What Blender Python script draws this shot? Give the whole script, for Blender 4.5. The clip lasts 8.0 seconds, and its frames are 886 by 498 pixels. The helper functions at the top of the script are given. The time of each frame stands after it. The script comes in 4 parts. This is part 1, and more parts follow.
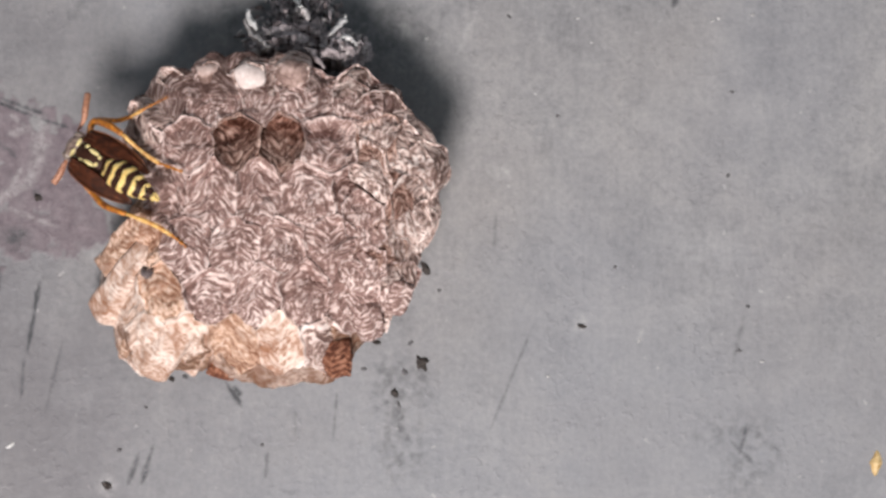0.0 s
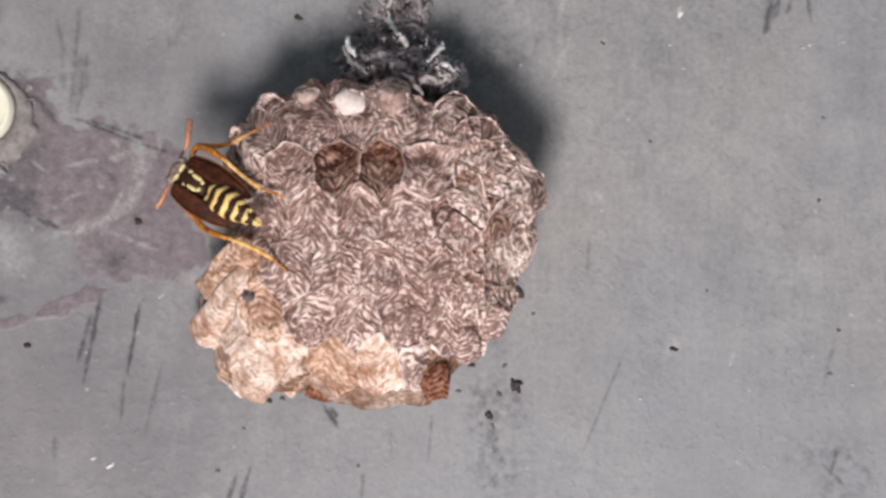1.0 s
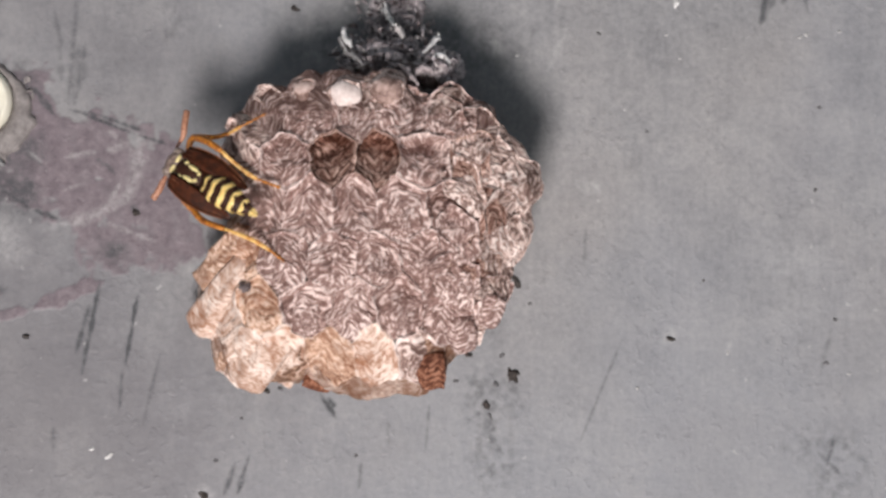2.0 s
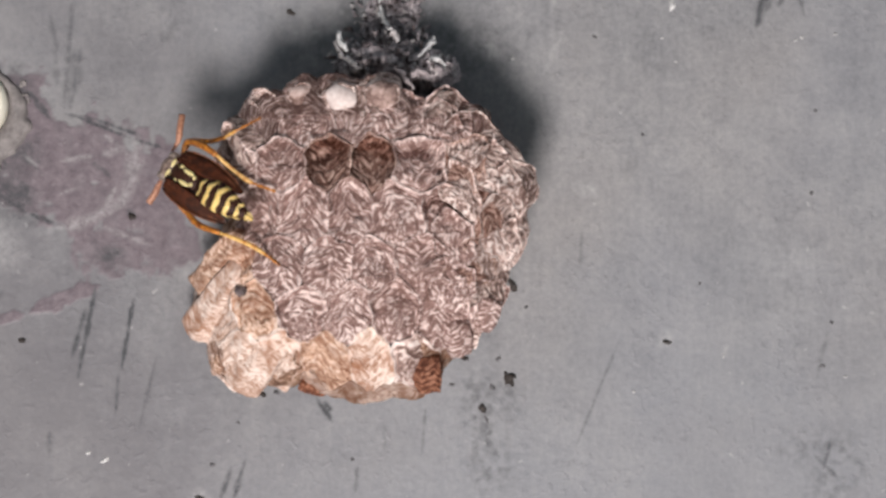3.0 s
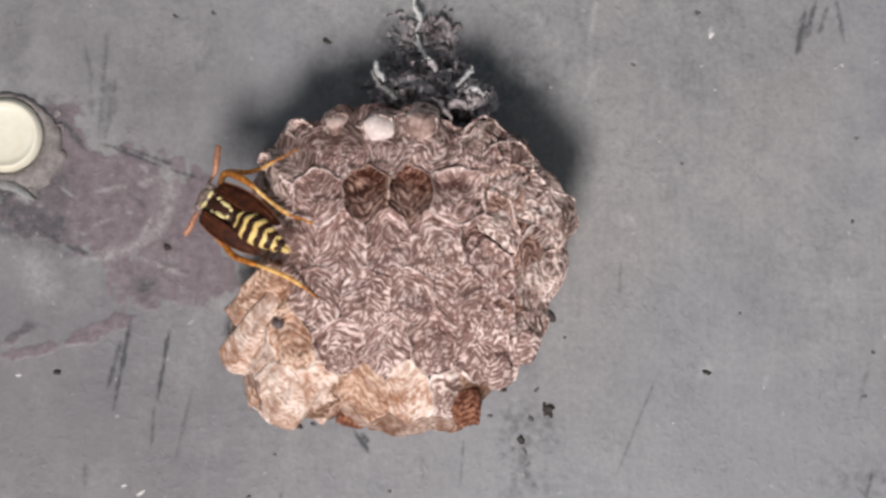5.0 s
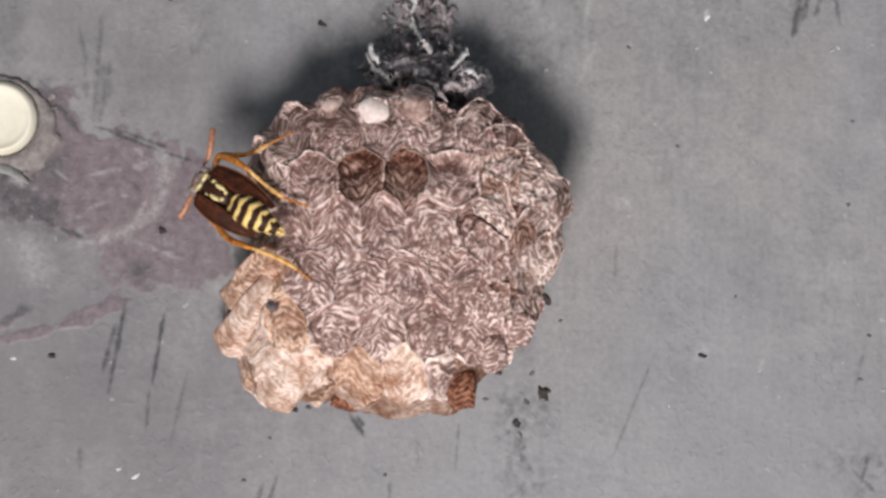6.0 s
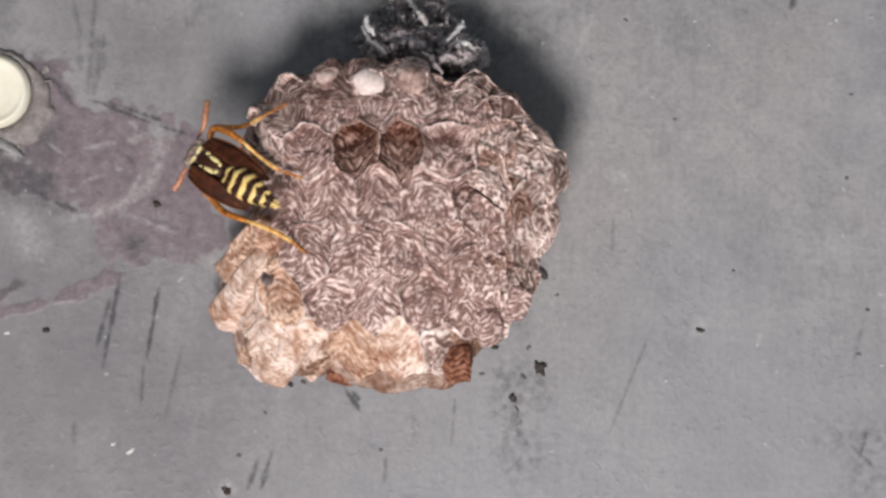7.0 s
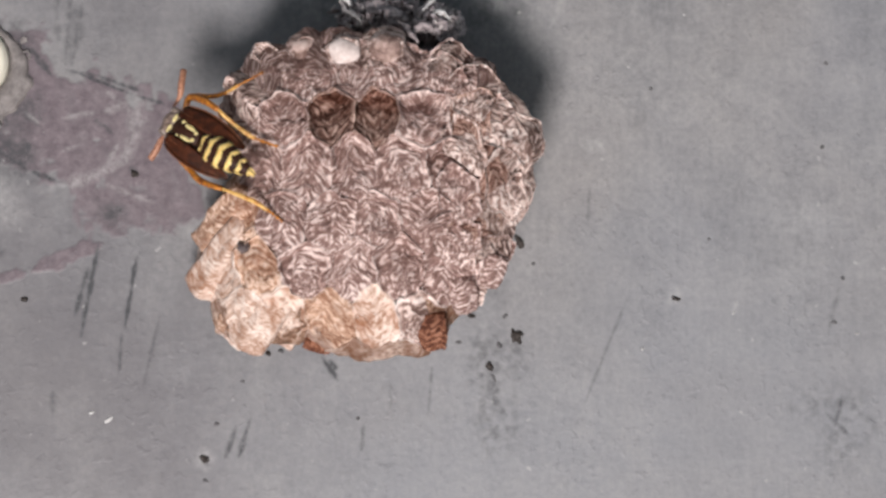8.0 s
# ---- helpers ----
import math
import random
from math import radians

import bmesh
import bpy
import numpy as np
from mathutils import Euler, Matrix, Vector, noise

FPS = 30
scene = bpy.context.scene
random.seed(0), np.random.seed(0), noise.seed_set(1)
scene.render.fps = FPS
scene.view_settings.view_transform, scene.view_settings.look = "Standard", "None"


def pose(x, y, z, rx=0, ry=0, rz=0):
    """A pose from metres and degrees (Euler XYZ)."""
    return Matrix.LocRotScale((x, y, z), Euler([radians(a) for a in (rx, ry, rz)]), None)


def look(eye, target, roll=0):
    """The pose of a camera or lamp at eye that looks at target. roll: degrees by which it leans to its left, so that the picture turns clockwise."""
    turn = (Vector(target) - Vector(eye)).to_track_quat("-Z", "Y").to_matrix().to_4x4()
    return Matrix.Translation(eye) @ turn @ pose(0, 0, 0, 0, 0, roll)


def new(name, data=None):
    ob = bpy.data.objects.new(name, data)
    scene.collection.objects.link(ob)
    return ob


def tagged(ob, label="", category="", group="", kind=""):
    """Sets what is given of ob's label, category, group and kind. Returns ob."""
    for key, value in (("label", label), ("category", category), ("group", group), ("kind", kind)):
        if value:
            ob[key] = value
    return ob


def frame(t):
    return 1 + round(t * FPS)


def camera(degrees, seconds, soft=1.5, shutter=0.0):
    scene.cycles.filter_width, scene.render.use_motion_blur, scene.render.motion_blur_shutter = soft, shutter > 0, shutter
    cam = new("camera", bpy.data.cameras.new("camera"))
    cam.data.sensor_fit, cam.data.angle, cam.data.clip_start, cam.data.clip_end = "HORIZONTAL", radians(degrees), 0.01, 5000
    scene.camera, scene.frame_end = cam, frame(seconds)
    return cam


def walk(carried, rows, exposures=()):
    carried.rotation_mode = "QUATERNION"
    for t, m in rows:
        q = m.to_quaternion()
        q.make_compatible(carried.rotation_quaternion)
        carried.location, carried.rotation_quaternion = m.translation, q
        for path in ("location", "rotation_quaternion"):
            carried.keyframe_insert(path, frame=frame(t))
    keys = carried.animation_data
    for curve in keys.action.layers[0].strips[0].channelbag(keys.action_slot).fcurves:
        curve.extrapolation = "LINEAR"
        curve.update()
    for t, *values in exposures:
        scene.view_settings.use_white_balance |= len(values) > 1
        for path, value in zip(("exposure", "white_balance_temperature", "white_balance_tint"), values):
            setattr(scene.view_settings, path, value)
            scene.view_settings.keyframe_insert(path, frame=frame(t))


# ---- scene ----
# A paper-wasp comb on a grey painted wall, lit from below by an added lamp, inside an unseen housing added to shape the
# light. Small lengths are in millimetres (MM), counted from the point ORIGIN on the wall.
cam = camera(20.0, 8.0, soft=2.95)
PATH = [
    (0, (0.00552, -0.30771, 0.94857), (0.01578, -0.00790, 0.95144), 0.14),
    (0.5, (0.00286, -0.31100, 0.95041), (0.01005, -0.01112, 0.95529), 0.19),
    (1, (-0.00096, -0.31154, 0.94961), (0.00419, -0.01162, 0.95422), 0.24),
    (1.5, (0.00081, -0.31241, 0.94877), (0.00725, -0.01251, 0.95348), 0.25),
    (1.7, (0.00107, -0.31236, 0.94898), (0.00499, -0.01241, 0.95326), 0.21),
    (2.8, (0.00191, -0.31219, 0.94967), (0.00494, -0.01222, 0.95315), 0.06),
    (3, (0.00210, -0.31215, 0.94983), (0.00514, -0.01218, 0.95349), 0.03),
    (3.5, (0.00212, -0.31081, 0.94861), (0.00522, -0.01083, 0.95089), -0.01),
    (4, (0.00182, -0.31091, 0.94813), (0.00507, -0.01094, 0.95030), -0.12),
    (4.5, (0.00001, -0.30948, 0.95001), (0.00162, -0.00950, 0.95312), -0.11),
    (5, (-0.00010, -0.30972, 0.95304), (0.00059, -0.00975, 0.95723), -0.09),
    (5.2, (0.00004, -0.30962, 0.95295), (0.00120, -0.00964, 0.95664), -0.09),
    (6.3, (0.00070, -0.30916, 0.95255), (0.00120, -0.00916, 0.95514), -0.11),
    (6.5, (0.00084, -0.30906, 0.95246), (0.00149, -0.00908, 0.95620), -0.11),
    (7, (0.00145, -0.30750, 0.95014), (0.00166, -0.00750, 0.95203), -0.11),
    (7.5, (0.00165, -0.30734, 0.95127), (0.00230, -0.00735, 0.95282), -0.13),
    (8, (0.00428, -0.30862, 0.94784), (0.00450, -0.00862, 0.94827), -0.18),
]
EXPOSURES = [(0.0, 0.16), (1.5, 0.10), (3.0, 0.04), (4.5, -0.03), (5.0, -0.02), (6.5, 0.01), (8.0, 0.03)]  # the clip's camera darkens a little at first
walk(cam, [(t, look(eye, target, roll)) for t, eye, target, roll in PATH], EXPOSURES)

MM = 0.001
ORIGIN = Vector((0.0, 0.0, 0.95))

# ---- world, sun, and an added lamp low in front that gives the main light ----
SUN_ELEVATION = 52.0
world = bpy.data.worlds.new("world")
scene.world = world
world.use_nodes = True
sky = world.node_tree.nodes.new("ShaderNodeTexSky")
sky.sky_type, sky.sun_disc = "NISHITA", False
sky.sun_elevation, sky.sun_rotation = radians(SUN_ELEVATION), radians(180)
world.node_tree.nodes["Background"].inputs["Strength"].default_value = 0.06
world.node_tree.links.new(sky.outputs["Color"], world.node_tree.nodes["Background"].inputs["Color"])
sun = new("sun", bpy.data.lights.new("sun", "SUN"))
sun.data.energy, sun.data.angle, sun.data.color = 3.0, radians(0.5), (1.0, 0.95, 0.89)
sun.matrix_world = look((0, -20 * math.cos(radians(SUN_ELEVATION)), 20 * math.sin(radians(SUN_ELEVATION))), (0, 0, 0))
# added lamp: no such source is known; it lights the comb from below
key_lamp = new("key_lamp", bpy.data.lights.new("key_lamp", "AREA"))
key_lamp.data.shape, key_lamp.data.size, key_lamp.data.size_y = "RECTANGLE", 0.19, 0.26
key_lamp.data.energy, key_lamp.data.color = 8.7, (1.0, 0.935, 0.915)
key_lamp.matrix_world = look((-0.09, -0.76, 0.54), (-0.004, 0.0, 0.955))


# ---- materials ----
class Shader:
    """A short way to write a node material."""

    def __init__(self, name, roughness=0.6, metallic=0.0):
        self.mat = bpy.data.materials.new(name)
        self.mat.use_nodes = True
        self.tree = self.mat.node_tree
        self.bsdf = self.tree.nodes["Principled BSDF"]
        self.bsdf.inputs["Roughness"].default_value = roughness
        self.bsdf.inputs["Metallic"].default_value = metallic
        self.coords = None

    def node(self, kind, **values):
        made = self.tree.nodes.new(kind)
        for key, value in values.items():
            self.set(made.inputs[key.replace("_", " ")], value)
        return made

    def set(self, socket, value):
        if isinstance(value, bpy.types.NodeSocket):
            self.tree.links.new(value, socket)
        else:
            socket.default_value = value

    def place(self):
        if self.coords is None:
            self.coords = self.node("ShaderNodeNewGeometry").outputs["Position"]
        return self.coords

    def noise(self, per_metre, detail=4.0, rough=0.6, vector=None, distortion=0.0):
        n = self.node("ShaderNodeTexNoise", Scale=per_metre, Detail=detail, Roughness=rough, Distortion=distortion)
        self.tree.links.new(vector or self.place(), n.inputs["Vector"])
        return n.outputs["Fac"]

    def stretch(self, x, y, z):
        m = self.node("ShaderNodeMapping")
        self.tree.links.new(self.place(), m.inputs["Vector"])
        m.inputs["Scale"].default_value = (x, y, z)
        return m.outputs["Vector"]

    def warp(self, per_metre, amount):
        n = self.node("ShaderNodeTexNoise", Scale=per_metre, Detail=2.0, Roughness=0.6)
        self.tree.links.new(self.place(), n.inputs["Vector"])
        m = self.tree.nodes.new("ShaderNodeVectorMath")
        m.operation = "MULTIPLY_ADD"
        self.tree.links.new(n.outputs["Color"], m.inputs[0])
        m.inputs[1].default_value = (amount, amount, amount)
        self.tree.links.new(self.place(), m.inputs[2])
        return m.outputs[0]

    def math(self, op, a, b=0.0, c=0.0):
        m = self.tree.nodes.new("ShaderNodeMath")
        m.operation = op
        for socket, value in zip(m.inputs, (a, b, c)):
            self.set(socket, value)
        return m.outputs[0]

    def ramp(self, fac, *stops):
        r = self.tree.nodes.new("ShaderNodeValToRGB")
        while len(r.color_ramp.elements) < len(stops):
            r.color_ramp.elements.new(0.5)
        for element, (at, colour) in zip(r.color_ramp.elements, stops):
            element.position, element.color = at, (*colour, 1) if isinstance(colour, tuple) else (colour, colour, colour, 1)
        self.tree.links.new(fac, r.inputs["Fac"])
        return r.outputs["Color"]

    def mix(self, fac, a, b, kind="MIX"):
        m = self.tree.nodes.new("ShaderNodeMix")
        m.data_type, m.blend_type = "RGBA", kind
        for socket, value in ((m.inputs["Factor"], fac), (m.inputs["A"], a), (m.inputs["B"], b)):
            self.set(socket, (*value, 1) if isinstance(value, tuple) and len(value) == 3 else value)
        return m.outputs["Result"]

    def attribute(self, name):
        a = self.tree.nodes.new("ShaderNodeAttribute")
        a.attribute_name = name
        return a.outputs["Fac"]

    def bump(self, height, distance, strength=1.0):
        b = self.node("ShaderNodeBump", Strength=strength, Distance=distance, Height=height)
        self.tree.links.new(b.outputs["Normal"], self.bsdf.inputs["Normal"])

    def done(self, colour, **values):
        self.set(self.bsdf.inputs["Base Color"], (*colour, 1) if isinstance(colour, tuple) else colour)
        for key, value in values.items():
            self.set(self.bsdf.inputs[key.replace("_", " ")], value)
        return self.mat


def paper_material(name, dark, mid, light, band_mm=0.62, contrast=1.0, stained=0.0, seams=0.0):
    """Chewed-wood paper: short pale dashes of pulp laid in rows along each wall's own bands, with pale lips and brown stains."""
    s = Shader(name, 0.85)
    wander = s.math("MULTIPLY", s.math("SUBTRACT", s.noise(480, 2.0, 0.55), 0.5), 0.5)
    band = s.math("ADD", s.attribute("band"), wander)
    along = s.math("ADD", s.attribute("along"), s.math("MULTIPLY", s.math("SUBTRACT", s.noise(800, 2.0, 0.5), 0.5), 1.2))
    row = s.node("ShaderNodeCombineXYZ", X=s.math("MULTIPLY", band, 1.9 / band_mm), Y=s.math("MULTIPLY", along, 1.2), Z=s.math("MULTIPLY", s.noise(130, 1.0, 0.5), 3.0))
    dash = s.ramp(s.noise(1.0, 1.5, 0.5, row.outputs["Vector"], 0.35), (0.41, 0.0), (0.62, 1.0))
    wave = s.math("MULTIPLY_ADD", s.math("SINE", s.math("MULTIPLY_ADD", band, 6.2832 / band_mm, s.math("MULTIPLY", s.noise(900, 2.0, 0.6), 5.0))), 0.5, 0.5)
    strips = s.math("ADD", s.math("MULTIPLY", dash, 0.80), s.math("MULTIPLY", wave, 0.20))
    fibre = s.noise(1900, 3.0, 0.7, None, 0.8)
    tone = s.math("MULTIPLY_ADD", s.math("SUBTRACT", strips, 0.5), 0.65 * contrast, 0.5)
    tone = s.math("ADD", tone, s.math("MULTIPLY", s.math("SUBTRACT", fibre, 0.5), 0.62))
    tone = s.math("ADD", tone, s.math("MULTIPLY", s.math("SUBTRACT", s.noise(190, 3.0, 0.6), 0.5), 0.55))
    tone = s.math("ADD", tone, s.math("MULTIPLY", s.attribute("lip"), 0.30))
    colour = s.ramp(tone, (0.16, dark), (0.48, mid), (0.88, light))
    stain = s.ramp(s.noise(240, 3.0, 0.55), (0.50, 0.0), (0.68, 1.0))
    colour = s.mix(s.math("MULTIPLY", stain, 0.35 + stained), colour, dark)
    if seams:
        # brown joins between broad strips
        join = s.node("ShaderNodeTexVoronoi", Scale=210.0, Vector=s.warp(420, 0.0022))
        join.feature = "DISTANCE_TO_EDGE"
        near = s.ramp(join.outputs["Distance"], (0.01, 1.0), (0.13, 0.0))
        near = s.math("MULTIPLY", near, s.ramp(s.noise(260, 3.0, 0.6), (0.42, 0.0), (0.58, seams)))
        colour = s.mix(near, colour, dark)
    s.bump(s.math("ADD", strips, s.math("MULTIPLY", fibre, 0.6)), 0.00018 * contrast, 0.55)
    return s.done(colour, Specular_IOR_Level=0.25)


PAPER = paper_material("wasp_paper_grey", (0.160, 0.092, 0.078), (0.335, 0.212, 0.188), (0.89, 0.73, 0.68))
PAPER_CREAM = paper_material("wasp_paper_cream", (0.33, 0.155, 0.088), (0.78, 0.595, 0.500), (0.95, 0.855, 0.785), 0.85, 0.68, 0.2, 0.85)
PAPER_TAN = paper_material("wasp_paper_tan", (0.20, 0.082, 0.045), (0.60, 0.385, 0.275), (0.88, 0.70, 0.59), 0.9, 0.8, 0.2, 0.5)
PAPER_BROWN = paper_material("wasp_paper_brown", (0.07, 0.022, 0.012), (0.24, 0.095, 0.054), (0.50, 0.25, 0.165), 0.8, 1.1)
PAPER_PALE = paper_material("wasp_paper_pale", (0.165, 0.100, 0.084), (0.60, 0.435, 0.385), (0.97, 0.85, 0.795), 0.72, 1.15)
# brown paper, darker still to paint shade into open cells and gaps
PAPER_SHADED = paper_material("wasp_paper_shaded", (0.070, 0.030, 0.021), (0.290, 0.165, 0.130), (0.64, 0.465, 0.395))


def silk_material():
    s = Shader("silk_cap", 0.75)
    n = s.noise(1500, 3.0, 0.6)
    s.bump(n, 0.00012, 0.6)
    return s.done(s.ramp(n, (0.3, (0.60, 0.48, 0.44)), (0.65, (0.86, 0.75, 0.71))))


SILK = silk_material()


def wall_material():
    """Grey satin paint on metal, with soft blotches, fine speckle, a dull residue and rubbed streaks."""
    s = Shader("grey_wall_paint", 0.5)
    broad = s.noise(22, 3.0, 0.55)
    fine = s.noise(1300, 3.0, 0.7)
    cloth = s.noise(240, 4.0, 0.65)
    brushed = s.noise(1, 4.0, 0.6, s.stretch(700, 700, 70))
    mottle = s.noise(75, 4.0, 0.65)
    cluster = s.ramp(s.noise(110, 3.0, 0.6), (0.40, 0.15), (0.62, 1.0))
    dimple = s.math("MULTIPLY", s.ramp(s.noise(950, 2.0, 0.55), (0.54, 0.0), (0.68, 1.0)), cluster)
    tone = s.math("ADD", s.math("MULTIPLY", fine, 0.36), s.math("MULTIPLY", cloth, 0.27))
    tone = s.math("ADD", tone, s.math("ADD", s.math("MULTIPLY", broad, 0.20), s.math("MULTIPLY", brushed, 0.12)))
    tone = s.math("ADD", tone, s.math("MULTIPLY", mottle, 0.28))
    colour = s.ramp(tone, (0.46, (0.170, 0.170, 0.179)), (0.60, (0.260, 0.259, 0.267)), (0.74, (0.350, 0.343, 0.343)))
    colour = s.mix(s.math("MULTIPLY", dimple, 0.32), colour, (0.17, 0.168, 0.172))
    warm = s.ramp(s.noise(38, 2.0, 0.5), (0.45, 0.0), (0.7, 1.0))
    colour = s.mix(s.math("MULTIPLY", warm, 0.22), colour, (0.30, 0.268, 0.250))
    cool = s.ramp(s.noise(27, 2.0, 0.5, s.stretch(1, 1, 0.6)), (0.48, 0.0), (0.68, 1.0))
    colour = s.mix(s.math("MULTIPLY", cool, 0.3), colour, (0.240, 0.250, 0.282))
    # dimming towards the left, painted in along with the dull stains
    colour = s.mix(s.math("MULTIPLY", s.attribute("grime_dim"), 0.8), colour, (0.136, 0.130, 0.142))
    # bluish sheen of the sky, painted over the wall's own tone
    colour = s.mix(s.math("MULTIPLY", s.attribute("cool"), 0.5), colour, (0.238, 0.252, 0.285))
    residue = s.attribute("residue")
    fleck = s.ramp(s.noise(700, 4.0, 0.7), (0.34, (0.125, 0.100, 0.114)), (0.66, (0.220, 0.182, 0.199)))
    colour = s.mix(s.math("MINIMUM", s.math("MULTIPLY", residue, 1.25), 1.0), colour, fleck)
    streak = s.math("MULTIPLY", s.attribute("streak"), s.ramp(s.noise(1000, 3.0, 0.7), (0.34, 0.4), (0.56, 1.35)))
    colour = s.mix(streak, colour, (0.055, 0.058, 0.064))
    pale = s.math("MULTIPLY", s.attribute("pale"), s.ramp(s.noise(1200, 3.0, 0.7), (0.36, 0.2), (0.6, 1.0)))
    colour = s.mix(pale, colour, (0.60, 0.59, 0.58))
    speck = s.ramp(s.noise(520, 2.0, 0.5), (0.72, 0.0), (0.84, 1.0))
    colour = s.mix(s.math("MULTIPLY", speck, 0.35), colour, (0.12, 0.12, 0.125))
    dust = s.ramp(s.noise(640, 2.0, 0.5, s.stretch(1, 1, 1.1)), (0.70, 0.0), (0.76, 1.0))
    colour = s.mix(s.math("MULTIPLY", dust, 0.45), colour, (0.52, 0.51, 0.50))
    relief = s.math("ADD", s.math("MULTIPLY", fine, 0.28), s.math("MULTIPLY", cloth, 0.45))
    relief = s.math("ADD", relief, s.math("MULTIPLY", s.math("MULTIPLY", residue, s.noise(520, 4.0, 0.7, None, 1.5)), 0.5))
    s.bump(s.math("ADD", relief, s.math("MULTIPLY", dimple, 0.26)), 0.00026, 0.62)
    return s.done(colour, Roughness=s.ramp(cloth, (0.3, 0.42), (0.7, 0.6)), Specular_IOR_Level=0.35)


WALL = wall_material()


def plain_material(name, low, high, roughness=0.6, per_metre=1500.0, depth=0.0001, **values):
    s = Shader(name, roughness)
    n = s.noise(per_metre, 4.0, 0.65)
    s.bump(n, depth, 0.6)
    return s.done(s.ramp(n, (0.3, low), (0.7, high)), **values)


DARK_DIRT = plain_material("dark_dirt", (0.012, 0.010, 0.009), (0.07, 0.055, 0.048), 0.75, 2600)
RESIN = plain_material("dark_stalk_resin", (0.030, 0.022, 0.023), (0.27, 0.215, 0.215), 0.6, 1300, 0.0005)
CRUST = plain_material("mottled_crust", (0.12, 0.10, 0.108), (0.80, 0.72, 0.74), 0.8, 1900, 0.0005)
FLAKE = plain_material("pale_flake", (0.34, 0.30, 0.295), (0.80, 0.75, 0.73), 0.6, 2500)
FLAKE_DULL = plain_material("dull_flake", (0.17, 0.14, 0.145), (0.52, 0.455, 0.46), 0.6, 2500)
SOFT_DIRT = plain_material("soft_dirt", (0.07, 0.068, 0.07), (0.16, 0.155, 0.16), 0.8, 2600)
SOFT_FLECK = plain_material("soft_fleck", (0.34, 0.335, 0.335), (0.55, 0.54, 0.535), 0.8, 2600)
WHITE_FLECK = plain_material("white_fleck", (0.55, 0.54, 0.53), (0.85, 0.84, 0.83), 0.7, 2500)
SEED = plain_material("golden_seed", (0.55, 0.33, 0.10), (0.85, 0.66, 0.36), 0.4, 1800)
CAP_CREAM = plain_material("cream_plastic", (0.74, 0.70, 0.56), (0.84, 0.81, 0.69), 0.4, 300, 0.00005)
SEALANT_PALE = plain_material("pale_sealant", (0.20, 0.20, 0.20), (0.36, 0.36, 0.36), 0.7, 900, 0.0003)
SEALANT = plain_material("grey_sealant", (0.14, 0.125, 0.122), (0.33, 0.30, 0.29), 0.7, 900, 0.0004)
CONCRETE = plain_material("grey_concrete", (0.16, 0.155, 0.15), (0.28, 0.27, 0.26), 0.9, 9.0, 0.004)
# for the unseen boards: blue-grey, so their bounce lifts and cools the shadows
FILL_BOARD = plain_material("housing_fill_board", (0.155, 0.190, 0.212), (0.24, 0.285, 0.312), 0.7, 14.0, 0.001)
BLACK = plain_material("wasp_black", (0.016, 0.005, 0.003), (0.060, 0.020, 0.010), 0.55, 3000, 0.00003, Specular_IOR_Level=0.25)
YELLOW_PALE = plain_material("wasp_pale_yellow", (0.70, 0.57, 0.22), (0.88, 0.77, 0.40), 0.45, 3000, 0.00003)
YELLOW = plain_material("wasp_yellow", (0.86, 0.56, 0.13), (0.97, 0.78, 0.34), 0.45, 3000, 0.00003)
ORANGE = plain_material("wasp_orange", (0.10, 0.014, 0.003), (0.78, 0.30, 0.035), 0.4, 1700, 0.00003)
LEG_YELLOW = plain_material("wasp_leg_yellow", (0.50, 0.16, 0.02), (0.95, 0.66, 0.22), 0.4, 1500, 0.00003)
FEELER = plain_material("wasp_feeler", (0.24, 0.085, 0.045), (0.62, 0.32, 0.20), 0.5, 2400, 0.00003)
HEAD = plain_material("wasp_head", (0.06, 0.028, 0.018), (0.40, 0.30, 0.25), 0.55, 2000, 0.00006)
EYE = plain_material("wasp_eye", (0.08, 0.055, 0.045), (0.42, 0.34, 0.29), 0.3, 3000, 0.00003)


def wing_material():
    s = Shader("wasp_wing", 0.5)
    veins = s.noise(1, 3.0, 0.6, s.stretch(1500, 1500, 1500))
    colour = s.ramp(veins, (0.35, (0.024, 0.006, 0.002)), (0.7, (0.092, 0.024, 0.008)))
    s.bump(veins, 0.00008, 0.5)
    return s.done(colour, Alpha=0.96, Specular_IOR_Level=0.25)


WING = wing_material()
WING_VEIN = plain_material("wasp_wing_vein", (0.10, 0.030, 0.010), (0.26, 0.085, 0.03), 0.5, 3000, 0.00003)


# ---- building helpers ----
def place(x, y, z):
    """Metres from millimetres off ORIGIN."""
    return ORIGIN + Vector((x, y, z)) * MM


def thing(name, base, label, category, group="", kind=""):
    ob = new(name)
    ob.location = base
    ob.empty_display_size = 0.005
    return tagged(ob, label, category, group, kind)


def part(name, bm, material, parent, label="", smooth=True):
    """Links a bmesh, whose points are places in the world, as one mesh under a thing or under a part."""
    base = Vector((0, 0, 0))
    up = parent
    while up is not None:
        base = base + up.location
        up = up.parent
    bmesh.ops.translate(bm, verts=bm.verts, vec=-base)
    data = bpy.data.meshes.new(name)
    bm.to_mesh(data)
    bm.free()
    data.materials.append(material)
    data.polygons.foreach_set("use_smooth", [smooth] * len(data.polygons))
    ob = new(name, data)
    ob.parent = parent
    return tagged(ob, label)


